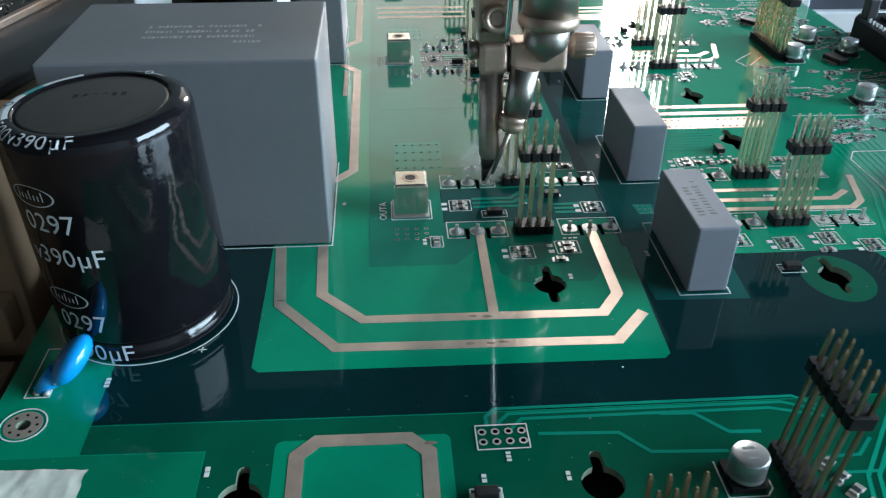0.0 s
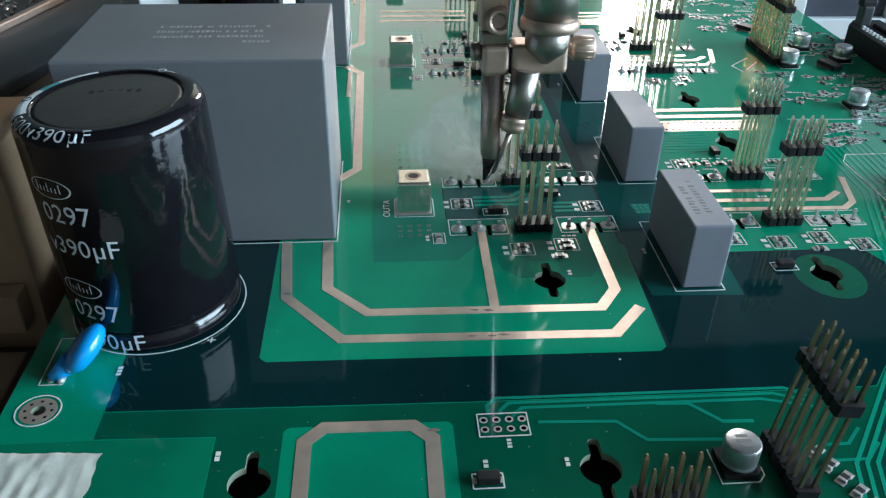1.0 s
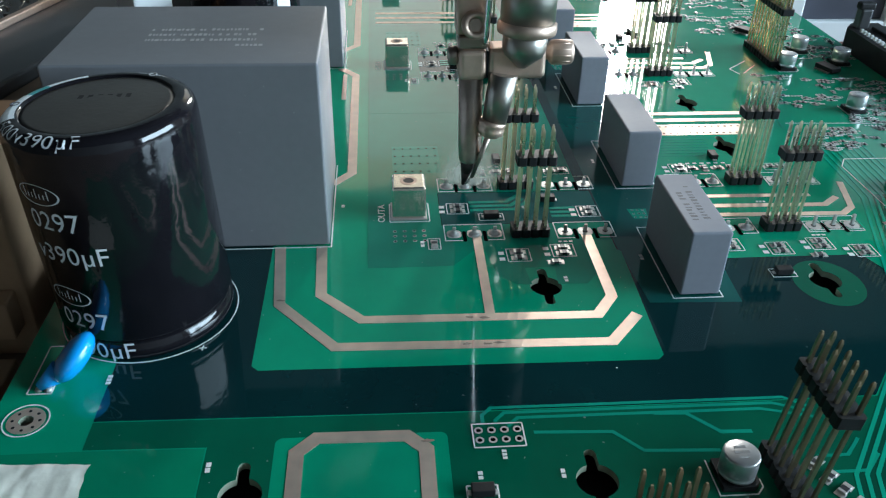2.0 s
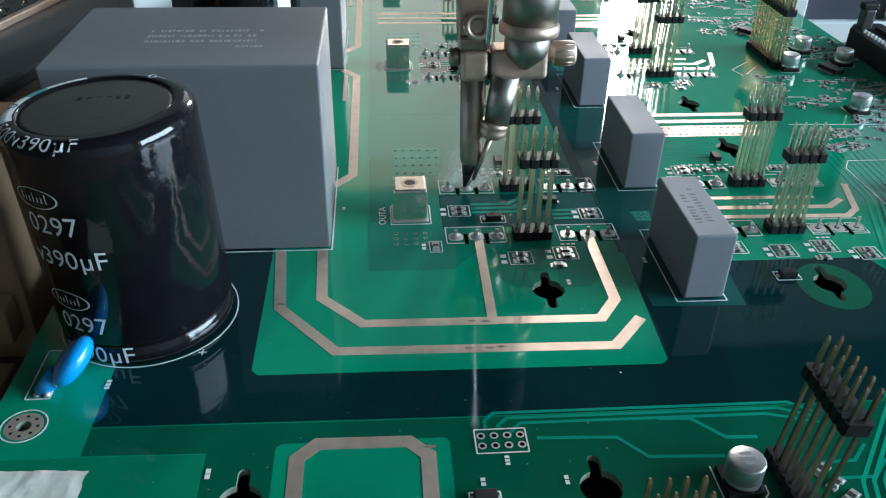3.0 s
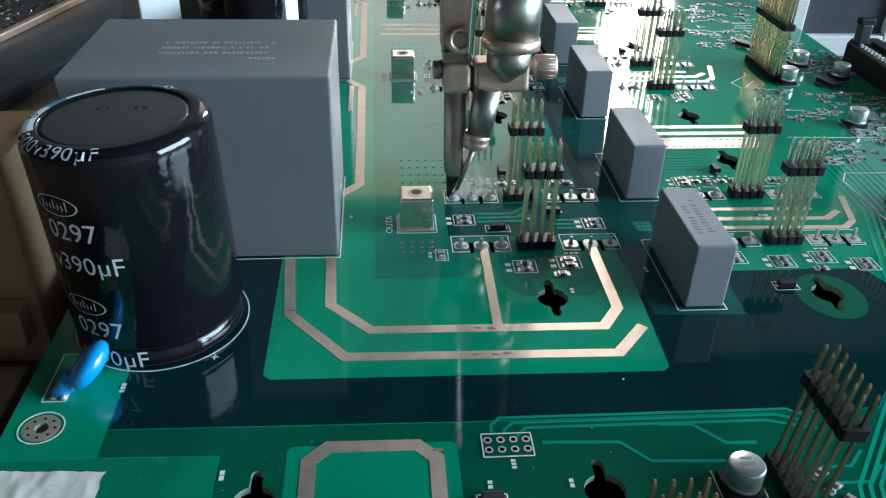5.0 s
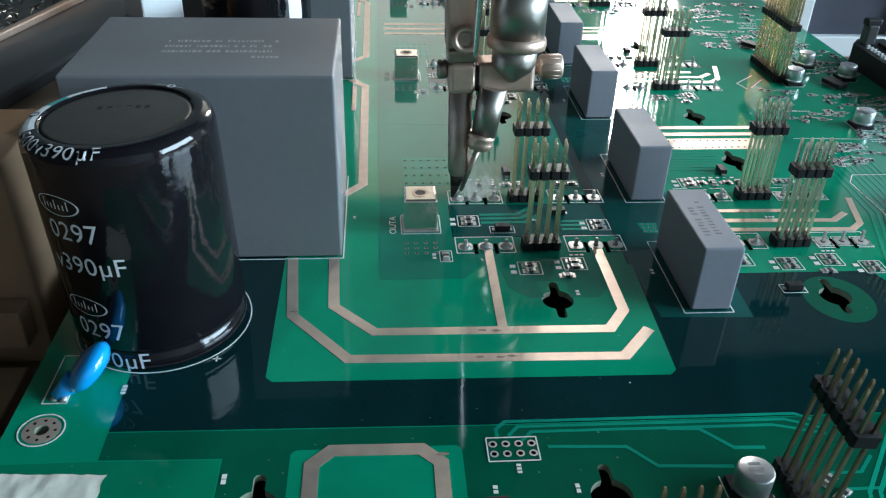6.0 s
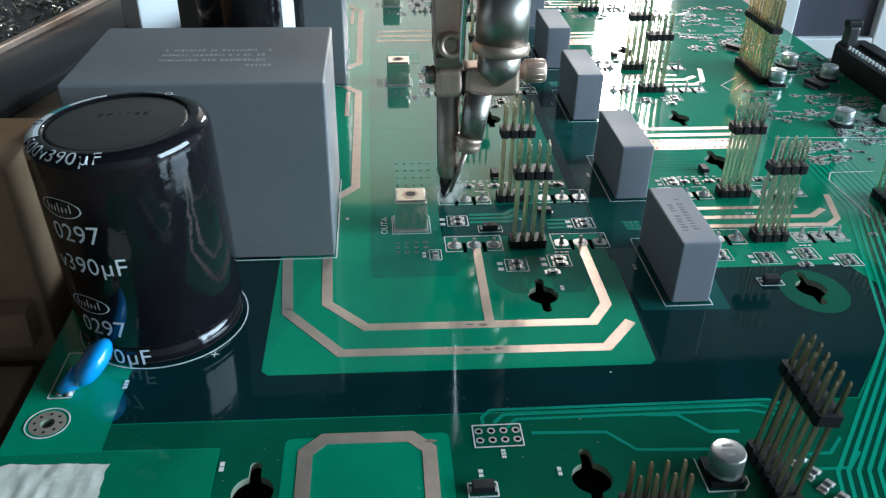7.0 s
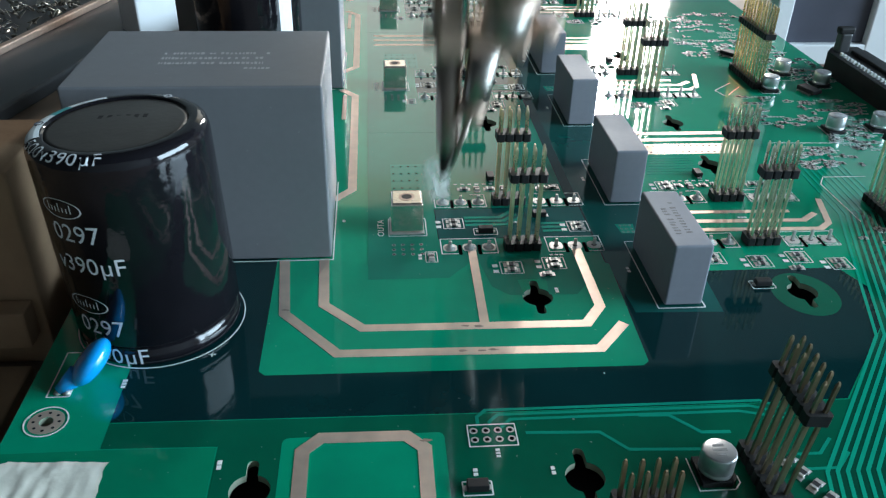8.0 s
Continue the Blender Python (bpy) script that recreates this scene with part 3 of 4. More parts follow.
def smd_pair(x, y):
    """Two chips side by side in a white frame, with their print beside."""
    silk_rect(x - 3.0, y - 2.9, x + 3.0, y + 2.9, 0.26)
    smd(x, y - 1.3, 0)
    smd(x, y + 1.3, 0)
    silk_bars(x - 5.2, y - 2.4, 2, 1.5, 1.4, 2.7, vertical=True)
    silk([(x - 0.5, y), (x + 0.5, y)], 0.5)


def trio_frame(x0, y0, flip):
    """An open bracket of white line round three leads."""
    top, low = (y0 + 8, y0) if flip else (y0, y0 + 8)
    silk([(x0, low), (x0, top), (x0 + 15.8, top), (x0 + 15.8, low)], 0.3)
    silk([(x0, low), (x0 + 4.6, low)], 0.3)
    silk([(x0 + 15.8, low), (x0 + 11.4, low)], 0.3)


def block_terminal(x, y, soft=0):
    t = thing("screw_terminal", "bright tinned block terminal with a threaded hole", "terminal", "screw terminals", m=at(x, y, 0.1))
    bm = box(B(), -4.6, 0, 0.3, 4.6, 8.8, 9.8, 0.7, 4)
    body = part("body", bm, TIN_BLOCK, t)
    part("threaded_hole", ring(B(), 0, 4.4, 1.5, 2.3, 9.7, 9.9, 24), STEEL_DULL, body)
    # A flat dark disc paints the shade down the threaded hole
    part("hole", rod(B(), (0, 4.4, 9.6), (0, 4.4, 9.84), 1.52, seg=20), TIP_BLACK, body)
    part("foot", box(B(), -5.0, -0.5, 0.0, 5.0, 9.3, 0.4, 0.1, 1), TIN, t)
    return t


TIN_BLOCK = mat("tinned_block", (0.86, 0.77, 0.66), 0.20, 0.92, 0.5, 0.06, 300, 0.08, 900, rough_vary=0.06)

for n in range(3):
    d = n * MODULE
    for ci, cx in enumerate(COLS):
        for ri, y in enumerate((181.2, 208.0)):
            for side in (-1, 1):
                xs = [cx - 20.4 + 5.5 * k for k in range(3)] if side < 0 else [cx + 9.8 + 5.5 * k for k in range(3)]
                if ci == 1 and side < 0:
                    xs = xs[1:]
                for x in xs:
                    fresh = ci == 1 and side > 0
                    open_hole = fresh or side > 0
                    lead(x, y + d, not open_hole, 1.15 if fresh else 0.75)
                    if fresh:
                        silk_rect(x - 2.3, y + d - 2.3, x + 2.3, y + d + 2.3, 0.22)
                for xa in xs[:-1]:
                    part("slot", prism(B(), rounded(xa + 2.25, y - 3.8 + d, xa + 3.25, y + 1.4 + d, 0.45, 3), 0.09, 0.165), VOID, board)
                trio_frame(xs[0] - 2.5 - (5.5 if len(xs) == 2 else 0), y - 3.2 + d, ri == 0)
        smd_pair(cx - 19.3 + 1, 194.8 + d)
        if ci == 0:
            smd_pair(cx + 18.5, 191.8 + d)
        if ci == 0:
            diode(cx - 9.3, 189.8 + d)
            silk_rect(cx - 12.7, 188.0 + d, cx - 5.9, 191.6 + d, 0.22)
            diode(cx + 8, 198.5 + d)
        smd_pair(cx - 4.6, 170.3 + d)
        smd_pair(cx + 7.4, 172.0 + d)
        smd(cx + 4.5, 166.6 + d, 0)
        smd(cx - 26.0, 176.5 + d, 90)
        silk_rect(cx - 27.6, 174.0 + d, cx - 24.4, 179.2 + d, 0.22)
        silk_bars(cx - 29.6, 175.4 + d, 2, 1.0, 1.1, 1.6, vertical=True)
        for k in range(4):
            smd(cx - 13 + 4.2 * k, 216.5 + d, 90 * (k % 2))
        silk_rect(cx + 10.2, 214.6 + d, cx + 17.8, 219.0 + d, 0.2)
        smd(cx + 12.2, 216.8 + d)
        smd(cx + 15.6, 216.8 + d)
        silk_bars(cx - 16.0, 219.6 + d, 7, 1.2, 0.7, 2.3)
        silk_bars(cx + 7.0, 176.0 + d, 3, 1.0, 0.6, 1.4)
        silk_bars(cx - 1.0, 194.6 + d, 3, 0.7, 0.9, 1.0)
        diode(cx - 3.6, 224 + d, 90)
    block_terminal(12.3, 189.4 + d)
    silk_rect(7.0, 188.2 + d, 17.9, 198.2 + d, 0.3)
    via_field(8.2, 178.4 + d, 4, 3, 2.6, 2.5, 0.55, 0.1)
    part("pad_field", prism(B(), [(8.4, 216.6 + d), (23.2, 216.6 + d), (23.2, 235.4 + d), (8.4, 235.4 + d)], 0.09, 0.11), MASK_TRACE, board)
    via_field(9.3, 218.0 + d, 6, 4, 2.55, 5.2, 0.55, 0.11, MASK_TRACE)
    via_field(96, 242.4 + d, 16, 2, 2.3, 5.2, 0.62, 0.06, COPPER)
    part("pad_field", prism(B(), [(92, 241 + d), (133, 241 + d), (135, 249.4 + d), (92, 249.4 + d)], 0.02, 0.05), COPPER, board)
    via_field(75.6, 188.0 + d, 3, 3, 1.5, 1.9, 0.4, 0.06)
    part("pad_field", prism(B(), [(74.2, 192.6 + d), (79.8, 192.6 + d), (79, 187.2 + d), (75, 187.2 + d)], 0.04, 0.06), MASK_TRACE, board)

for n in range(3):
    bm = lettered("OUTA", 1.9, lambda x, y, d=n * MODULE: Vector((5.6 - y, 188.2 + d + x * 1.25, 0.16)))
    part("marking", bm, SILK, board, "white letters OUTA")


# ---------- film capacitors ----------


def film_cap(x0, y0, wx, wy, h, material, label, marks, name="film_capacitor"):
    t = thing(name, label, "capacitor", "film capacitors", m=at(x0, y0, 0.05))
    shell = part("case", box(B(), 0, 0, 0.25, wx, wy, h, 0.55, 3), material, t)
    for sx in (0.08, 0.80):
        for sy in (0.08, 0.86):
            part("foot", box(B(), wx * sx, wy * sy, 0.0, wx * (sx + 0.12), wy * (sy + 0.06), 0.3), material, t)
    bm = B()
    for x, y, w, l in marks:
        prism(bm, [(x, y), (x + w, y), (x + w, y + l), (x, y + l)], h - 0.01, h + 0.03)
    if marks:
        part("print", bm, MARK if material is FILM else MARK_PALE, shell, "faint printed lines")
    return t


rnd = random.Random(4)
small_marks = []
for xa, ya, n in ((2.2, 6.0, 10), (4.9, 6.5, 12)):
    for k in range(n):
        if rnd.random() < 0.88:
            small_marks.append((xa + rnd.uniform(-0.1, 0.1), ya + 1.4 * k, rnd.uniform(1.2, 1.7), rnd.uniform(0.35, 0.8)))
for k, y in enumerate((150.6, 205.4, 267.2, 324.0, 383.0)):
    film_cap(75.9, y, 9.9, 29.2, 17.8, FILM, "grey boxed film capacitor standing on the board", small_marks if k == 0 else [])
    silk_rect(74.3, y - 0.9, 86.5, y + 31.8, 0.3)
    silk_bars(71.0, y + 16, 2, 0.9, 1.0, 1.4, vertical=True)
big_marks = []
for row, (n, x0) in enumerate(((6, 42), (26, 20), (26, 20), (28, 19))):
    x = x0
    for k in range(n):
        w = rnd.uniform(0.3, 0.95)
        if rnd.random() < 0.86:
            big_marks.append((x, 12.5 + 3.9 * row, w, rnd.uniform(1.2, 1.7)))
        x += w + rnd.uniform(0.3, 0.5)
film_cap(-71.2, 177.2, 62.3, 45.4, 49.4, FILM_BIG, "large slate-grey boxed film capacitor with faint print", big_marks)
film_cap(-71.2, 307.2, 62.3, 45.4, 49.4, FILM_BIG, "large slate-grey boxed film capacitor behind another", [])
silk([(-36.0, 176.5), (-8.5, 176.5), (-8.5, 223)], 0.35)
silk([(-30, 306.4), (-8.5, 306.4), (-8.5, 354)], 0.35)

# ---------- electrolytic capacitors ----------


CAN_R, CAN_H = 18.8, 51.0
RIM = [(15.0, 0.0), (16.2, -0.05), (17.2, -0.28), (18.0, -0.85), (18.5, -1.7), (18.75, -2.8), (18.8, -4.0)]


def rim_point(s):
    """Radius and height on the rounded rim, s millimetres down from its inner edge."""
    for (ra, za), (rb, zb) in zip(RIM, RIM[1:]):
        d = math.hypot(rb - ra, zb - za)
        if s <= d:
            break
        s -= d
    return ra + (rb - ra) * s / d, CAN_H + za + (zb - za) * s / d


def big_can(x, y, label, lean=0.0):
    t = thing("electrolytic_capacitor", label, "capacitor", "electrolytic capacitors", m=at(x, y, 0.05) @ pose(0, 0, 0, 0, lean, 0))
    h = CAN_H
    prof = [(17.8, 0.0), (18.4, 0.25), (18.7, 0.9), (18.7, 3.0), (18.1, 3.7), (17.95, 4.3), (18.2, 4.9), (18.8, 5.8)] + [(r, h + z) for r, z in RIM[::-1]] + [(14.8, h - 0.1), (14.6, h - 0.6)]
    part("sleeve", lathe(B(), prof, 96), SLEEVE, t, "glossy black shrink sleeve")
    part("top_disc", lathe(B(), [(14.65, h - 1.0), (14.65, h - 0.5), (13.6, h - 0.35), (0.5, h - 0.25)], 64), VENT_TOP, t, "recessed black top")
    return t


can_thing = big_can(-48.8, 152.2, "large black electrolytic capacitor with white lettering", -2.0)
can = can_thing.children[0]


def band(bm, s0, s1, a0, a1, seg=20):
    for k in range(seg):
        a, b = radians(a0 + (a1 - a0) * k / seg), radians(a0 + (a1 - a0) * (k + 1) / seg)
        for q in range(6):
            (ra, za), (rb, zb) = rim_point(s0 + (s1 - s0) * q / 6), rim_point(s0 + (s1 - s0) * (q + 1) / 6)
            bm.faces.new([bm.verts.new(((r + 0.03) * math.cos(t), (r + 0.03) * math.sin(t), z + 0.04)) for r, z, t in ((ra, za, a), (rb, zb, a), (rb, zb, b), (ra, za, b))])
    return bm


part("pale_band", band(B(), 0.15, 3.4, 160, 204), PRINT_BLUE, can, "pale blue printed band")
part("pale_band", band(B(), 0.3, 2.8, 112, 142), PRINT_BLUE, can, "pale blue printed band")
part("teal_band", band(B(), 0.15, 3.0, 142, 160), PRINT_TEAL, can, "teal printed band")
part("emblem", ring(B(), 16.4 * math.cos(radians(176)), 16.4 * math.sin(radians(176)), 0.6, 1.0, CAN_H - 0.3, CAN_H + 0.02, 20), MARK, can)
part("emblem", ring(B(), 16.3 * math.cos(radians(62)), 16.3 * math.sin(radians(62)), 0.6, 0.9, CAN_H - 0.3, CAN_H + 0.02, 20), MARK_PALE, can)


def rim_letters(text, height, r, angle):
    """Letters round the rim, their feet outwards."""
    def place(x, y):
        a = radians(angle) + x / r
        rr, z = rim_point(3.9 - y)
        return Vector(((rr + 0.10) * math.cos(a), (rr + 0.10) * math.sin(a), z + 0.14))
    return lettered(text, height, place)


part("print", rim_letters("500v390\u00b5F", 2.95, 15.8, 206), PRINT, can, "white letters 500v390 microfarad")


def side_letters(text, height, angle, z, bold=0.0):
    r = CAN_R + 0.07
    return lettered(text, height, lambda x, y: Vector((r * math.cos(radians(angle) + x / r), r * math.sin(radians(angle) + x / r), z + y)))


for z in (32.0, 8.4):
    part("print", side_letters("0297", 4.1, 227.0, z), PRINT, can)
    part("print", side_letters("v390\u00b5F", 4.0, 222.5, z - 7.5), PRINT, can)
    bm = B()
    r = CAN_R + 0.07
    for k in range(40):
        a, b = 2 * math.pi * k / 40, 2 * math.pi * (k + 1) / 40
        q = []
        for sc, u in ((1.0, a), (1.0, b), (0.92, b), (0.92, a)):
            ang = radians(239) + 5.4 * sc * math.cos(u) / r
            q.append(bm.verts.new((r * math.cos(ang), r * math.sin(ang), z + 7.6 + 2.2 * sc * math.sin(u))))
        bm.faces.new(q)
    for k in range(7):
        ang = radians(239) + (-3.4 + 1.0 * k) / r
        w = 0.3 / r
        h0, h1 = z + 6.8, z + (8.8 if k in (0, 3, 6) else 7.9)
        bm.faces.new([bm.verts.new((r * math.cos(u), r * math.sin(u), v)) for u, v in ((ang, h0), (ang + w, h0), (ang + w, h1), (ang, h1))])
    part("emblem", bm, PRINT, can, "white oval emblem with bars")
for k in range(6):
    bm = prism(B(), [(-5 + 1.9 * k, 3.0), (-4.0 + 1.9 * k, 3.0), (-4.0 + 1.9 * k, 4.8), (-5 + 1.9 * k, 4.8)], CAN_H - 0.36, CAN_H - 0.28)
    part("stamp", bm, BLACK, can_thing.children[1])
part("marking", ring(B(), -48.6, 152.2, 19.2, 19.5, 0.1, 0.14, 72), SILK, board)

rear_can = big_can(-41, 288, "black electrolytic capacitor behind the grey box capacitor")
for a0, a1 in ((312, 330),):
    bm = B()
    for k in range(8):
        a, b = radians(a0 + (a1 - a0) * k / 8), radians(a0 + (a1 - a0) * (k + 1) / 8)
        bm.faces.new([bm.verts.new((18.87 * math.cos(t), 18.87 * math.sin(t), z)) for t, z in ((a, 6), (b, 6), (b, 47.5), (a, 47.5))])
    part("label_stripe", bm, PRINT, rear_can.children[0], "white label stripe")


def small_can(x, y, r=3.35, h=6.3, z=0.05):
    t = thing("chip_capacitor", "small aluminium can capacitor on a black base", "capacitor", "aluminium cans", m=at(x, y, z))
    part("base", prism(B(), [(-r - 0.2, -r - 0.2), (r - 1, -r - 0.2), (r + 0.2, -r + 1), (r + 0.2, r - 1), (r - 1, r + 0.2), (-r - 0.2, r + 0.2)], 0.0, 1.1), BLACK, t)
    can_body = part("can", lathe(B(), [(r * 0.9, 1.1), (r, 1.4), (r, 1.9), (r * 0.93, 2.2), (r, 2.6), (r, h - 0.4), (r * 0.96, h - 0.1), (r * 0.9, h), (0.1, h)], 32), ALU, t)
    bm = B()
    for k, (w, yy) in enumerate(((2.2, 1.0), (2.8, -0.2), (1.6, -1.4))):
        prism(bm, [(-w / 2, yy), (w / 2, yy), (w / 2, yy + 0.6), (-w / 2, yy + 0.6)], h, h + 0.03)
    part("print", bm, MARK_PALE, can_body, "small grey printed lines")
    x0, y0 = x, y
    silk([(x0 - r - 0.9, y0 + r + 0.8), (x0 - r - 0.9, y0 - r - 0.9), (x0 + r - 0.6, y0 - r - 0.9), (x0 + r + 0.9, y0 - r + 0.7), (x0 + r + 0.9, y0 - 0.8)], 0.28, 0.06)
    return t


for x, y in ((68.3, 95.0), (169.6, 302.5), (194.5, 307.5), (176.4, 259.5), (194.6, 260.5), (183.8, 322.5)):
    small_can(x, y)

# ---------- blue disc capacitor, tape ----------
disc = thing("disc_capacitor", "bright blue disc capacitor leaning on its leads", "capacitor", m=at(-59.0, 129.0, 0.05))
bm = B()
long_axis = Vector((5.2, 7.4, 5.6)).normalized()
sight = Vector((-0.37, 0.78, -0.5)).normalized()
across = long_axis.cross(sight).normalized()
other = across.cross(long_axis)
tm = Matrix.Translation((0.4, 0.6, 5.0)) @ Matrix((long_axis, other, across)).transposed().to_4x4()
lathe(bm, [(0.3, -2.7), (2.7, -2.55), (4.5, -1.9), (5.6, -0.95), (5.9, 0.0), (5.6, 0.95), (4.5, 1.9), (2.7, 2.55), (0.3, 2.7)], 36, tm)
part("body", bm, BLUE, disc, "glossy blue epoxy disc")
bm = B()
rod(bm, (-6.3, -3.2, 0.6), (-2.2, -1.4, 3.1), 1.1, 2.5, 20)
part("coating_run", bm, BLUE, disc)
for p in ((-6.4, -3.4), (-4.4, -3.6)):
    part("leg", rod(B(), (p[0], p[1], 0), (p[0] + 0.8, p[1] + 0.8, 1.4), 0.35, seg=8), TIN, disc)
    part("solder_joint", lathe(B(), [(0.9, 0.02), (0.6, 0.4), (0.3, 0.7)], 12, Matrix.Translation((p[0], p[1], 0))), TIN, disc)
silk_rect(-67.4, 124.2, -62.6, 139.2, 0.3)

tape = thing("tape_patch", "crumpled white masking tape stuck on the board", "tape", m=at(0, 0, 0.05))
bm = B()
nx, ny = 26, 14
grid = {}
for i in range(nx + 1):
    for j in range(ny + 1):
        x = -71.5 + 22.0 * i / nx + (0.9 * noise.noise(Vector((j * 0.45, 4, 1))) if i == nx else 0)
        y = 88 + 17.6 * j / ny + (i / nx) * -1.0 + (0.5 * noise.noise(Vector((i * 0.3, 9, 1))) if j == ny else 0)
        z = 0.15 + 0.7 * abs(noise.noise(Vector((x * 0.32, y * 0.22, 3)))) + 0.3 * max(0, noise.noise(Vector((x * 0.7, y * 0.3, 9))))
        grid[i, j] = bm.verts.new((x, y, z))
for i in range(nx):
    for j in range(ny):
        f = bm.faces.new((grid[i, j], grid[i + 1, j], grid[i + 1, j + 1], grid[i, j + 1]))
        f.smooth = True
ob = part("tape", bm, PAPER, tape)

# ---------- small parts low on the board ----------
diode(21.6, 93.9)
silk_rect(18.8, 92.2, 24.4, 95.6, 0.3)
silk_bars(21.2, 97.0, 2, 0.9, 0.8, 1.1, vertical=True)
for k in range(5):
    smd(84.5 + 1.2 * k, 97 - 3.2 * k, 35)
diode(105.5, 159.0)
silk_rect(102.4, 157.2, 108.6, 160.8, 0.25)


def flat_chip(x, y, wx, wy, pins, rz=0.0):
    t = thing("chip", "black flat chip with rows of tinned legs", "chip", "chips", m=at(x, y, 0.08, rz))
    part("body", box(B(), -wx / 2, -wy / 2, 0.2, wx / 2, wy / 2, 2.0, 0.2, 2), BLACK, t)
    for s in (-1, 1):
        for k in range(pins):
            yy = (k - (pins - 1) / 2) * 1.27
            part("leg", shared("leg", lambda: box(B(), -0.7, -0.2, 0.0, 0.7, 0.2, 0.5, 0.08, 1), TIN), TIN, t).location = (s * (wx / 2 + 0.6) * MM, yy * MM, 0)
    return t


pin_header(9, 31.0, 21.3, GOLD, "tall two-row pin header of eighteen pins", at(160.5, 194.0, 0.08, 90))
silk([(150.2, 191), (149.8, 216), (153, 221), (168, 221)], 0.3)
flat_chip(186, 300, 5, 9, 6, 20)
flat_chip(202, 232, 7.5, 12, 9)
flat_chip(170.5, 348, 5, 8, 6, 35)

for x, y in ((97.5, 216.6), (131.8, 168.2), (99.0, 332.8), (97.0, 172.5)):
    smd_pair(x, y)

# dense clutter of small chips on the far right of the board
rnd = random.Random(11)
zones = [(150, 345, 198, 372, 46), (170, 240, 205, 290, 52), (178, 312, 204, 342, 34), (150, 228, 172, 246, 20), (146, 372, 200, 420, 40), (140, 150, 200, 190, 24), (152, 262, 172, 296, 14)]
far_bodies, far_ends = B(), B()
for x0, y0, x1, y1, count in zones:
    for k in range(int(1.5 * count)):
        x, y, a = rnd.uniform(x0, x1), rnd.uniform(y0, y1), rnd.choice((0, 90))
        body = rnd.choice((CERAMIC, CERAMIC, BLACK))
        if y0 > 311:
            wx, wy = (0.75, 0.5) if a == 0 else (0.5, 0.75)
            box(far_bodies, x - wx, y - wy, 0.1, x + wx, y + wy, 0.52)
            for e in (-1, 1):
                cx, cy = (x + 0.8 * e, y) if a == 0 else (x, y + 0.8 * e)
                box(far_ends, cx - 0.42, cy - 0.42, 0.08, cx + 0.42, cy + 0.42, 0.46)
        else:
            smd(x, y, a, body).scale = (0.68, 0.68, 0.68)
        if rnd.random() < 0.8:
            silk_bars(x + 1.5, y - 0.5, rnd.choice((2, 3)), 0.45, 0.8, 0.75)
        if rnd.random() < 0.55:
            silk_rect(x - 1.7, y - 1.0, x + 1.7, y + 1.0, 0.18)
    # rows of fine print and part outlines
    for k in range(count // 5):
        x, y = rnd.uniform(x0, x1 - 8), rnd.uniform(y0, y1)
        silk_bars(x, y, rnd.randint(4, 8), 0.7, 0.8, 1.25)
        if rnd.random() < 0.5:
            silk([(x, y + 2), (x + rnd.uniform(4, 9), y + 2)], 0.2)
far_chips = thing("far_chips", "many tiny dark chip components on the far board", "chip resistors", kind="stuff")
part("bodies", far_bodies, CERAMIC, far_chips)
part("terminals", far_ends, SILVER, far_chips)
silk([(148, 296), (146, 302), (156, 311)], 0.4)
silk([(150, 297), (158, 306)], 0.4)
silk([(146, 249), (205, 247)], 0.35)

# ---------- big black connector at the board's edge ----------
conn = thing("edge_connector", "big black connector with a latch and rows of pins", "connector", m=at(213.0, 300, 0.05))
part("body", prism(B(), [(-8, -34), (9, -34), (9, 32), (-3, 32), (-8, 26)], 0, 9.0), BLACK, conn)
part("ridge", box(B(), 1.5, -33, 8.9, 8, 24, 10.2, 0.4, 2), BLACK, conn)
for k in range(20):
    part("pin", shared("cpin", lambda: box(B(), -0.7, -0.6, 0, 0.7, 0.6, 1.6, 0.2, 1), SILVER), SILVER, conn).location = (-5.2 * MM, (-32 + 2.7 * k) * MM, 8.9 * MM)
latch = part("latch", box(B(), -5, 23, 8.8, 0, 28, 17.5, 0.8, 2), DARK_BOX, conn, "grey latch lever")
part("latch_tab", box(B(), -6, 23.6, 17.0, 1, 27.5, 20.0, 0.8, 2), BLACK, latch)

# ---------- what stands round the board ----------
box_a = thing("cardboard_box", "brown cardboard box with loose flaps beside the board", "box")
part("side", box(B(), -160, 164, -22, -82, 196, 34, 0.6, 2), CARD, box_a)
part("flap", box(B(), -160, 157, -12, -84, 163.6, -1.5, 0.5, 2), CARD, box_a)
part("flap", box(B(), -160, 118, -21.9, -85, 156.5, -17, 0.5, 2), CARD, box_a)
bm = B()
box(bm, -160, 156.7, -7.2, -95, 157.2, -6.6)
part("crease", bm, DARK_BOX, box_a)

case = thing("metal_tray", "dark grey metal tray plate behind the board", "tray")
tm = pose(-182, 398, 0, 0, 0, -14.6)
part("plate", box(B(), -160, -230, -22, 44, 260, -15, 1.5, 2, tm), DARK_BOX, case)
part("rim", box(B(), -2, -230, -15, 2, 260, -11, 0.8, 2, tm), STEEL_DULL, case, "worn bright rim")
tray = thing("swarf_heap", "loose heap of bright metal shavings", "shavings", kind="stuff")
bm = B()
rnd = random.Random(5)
for k in range(1100):
    a = tm @ Vector((rnd.uniform(-110, -4), rnd.uniform(-40, 220), -15 + abs(rnd.gauss(0, 4))))
    b = a + Vector((rnd.uniform(-5, 5), rnd.uniform(-5, 5), rnd.uniform(-2, 4)))
    rod(bm, a, b, rnd.uniform(0.3, 1.3), 0.2, 5)
part("shavings", bm, SWARF, tray)
pack = thing("white_box", "white box standing behind the capacitors", "box")
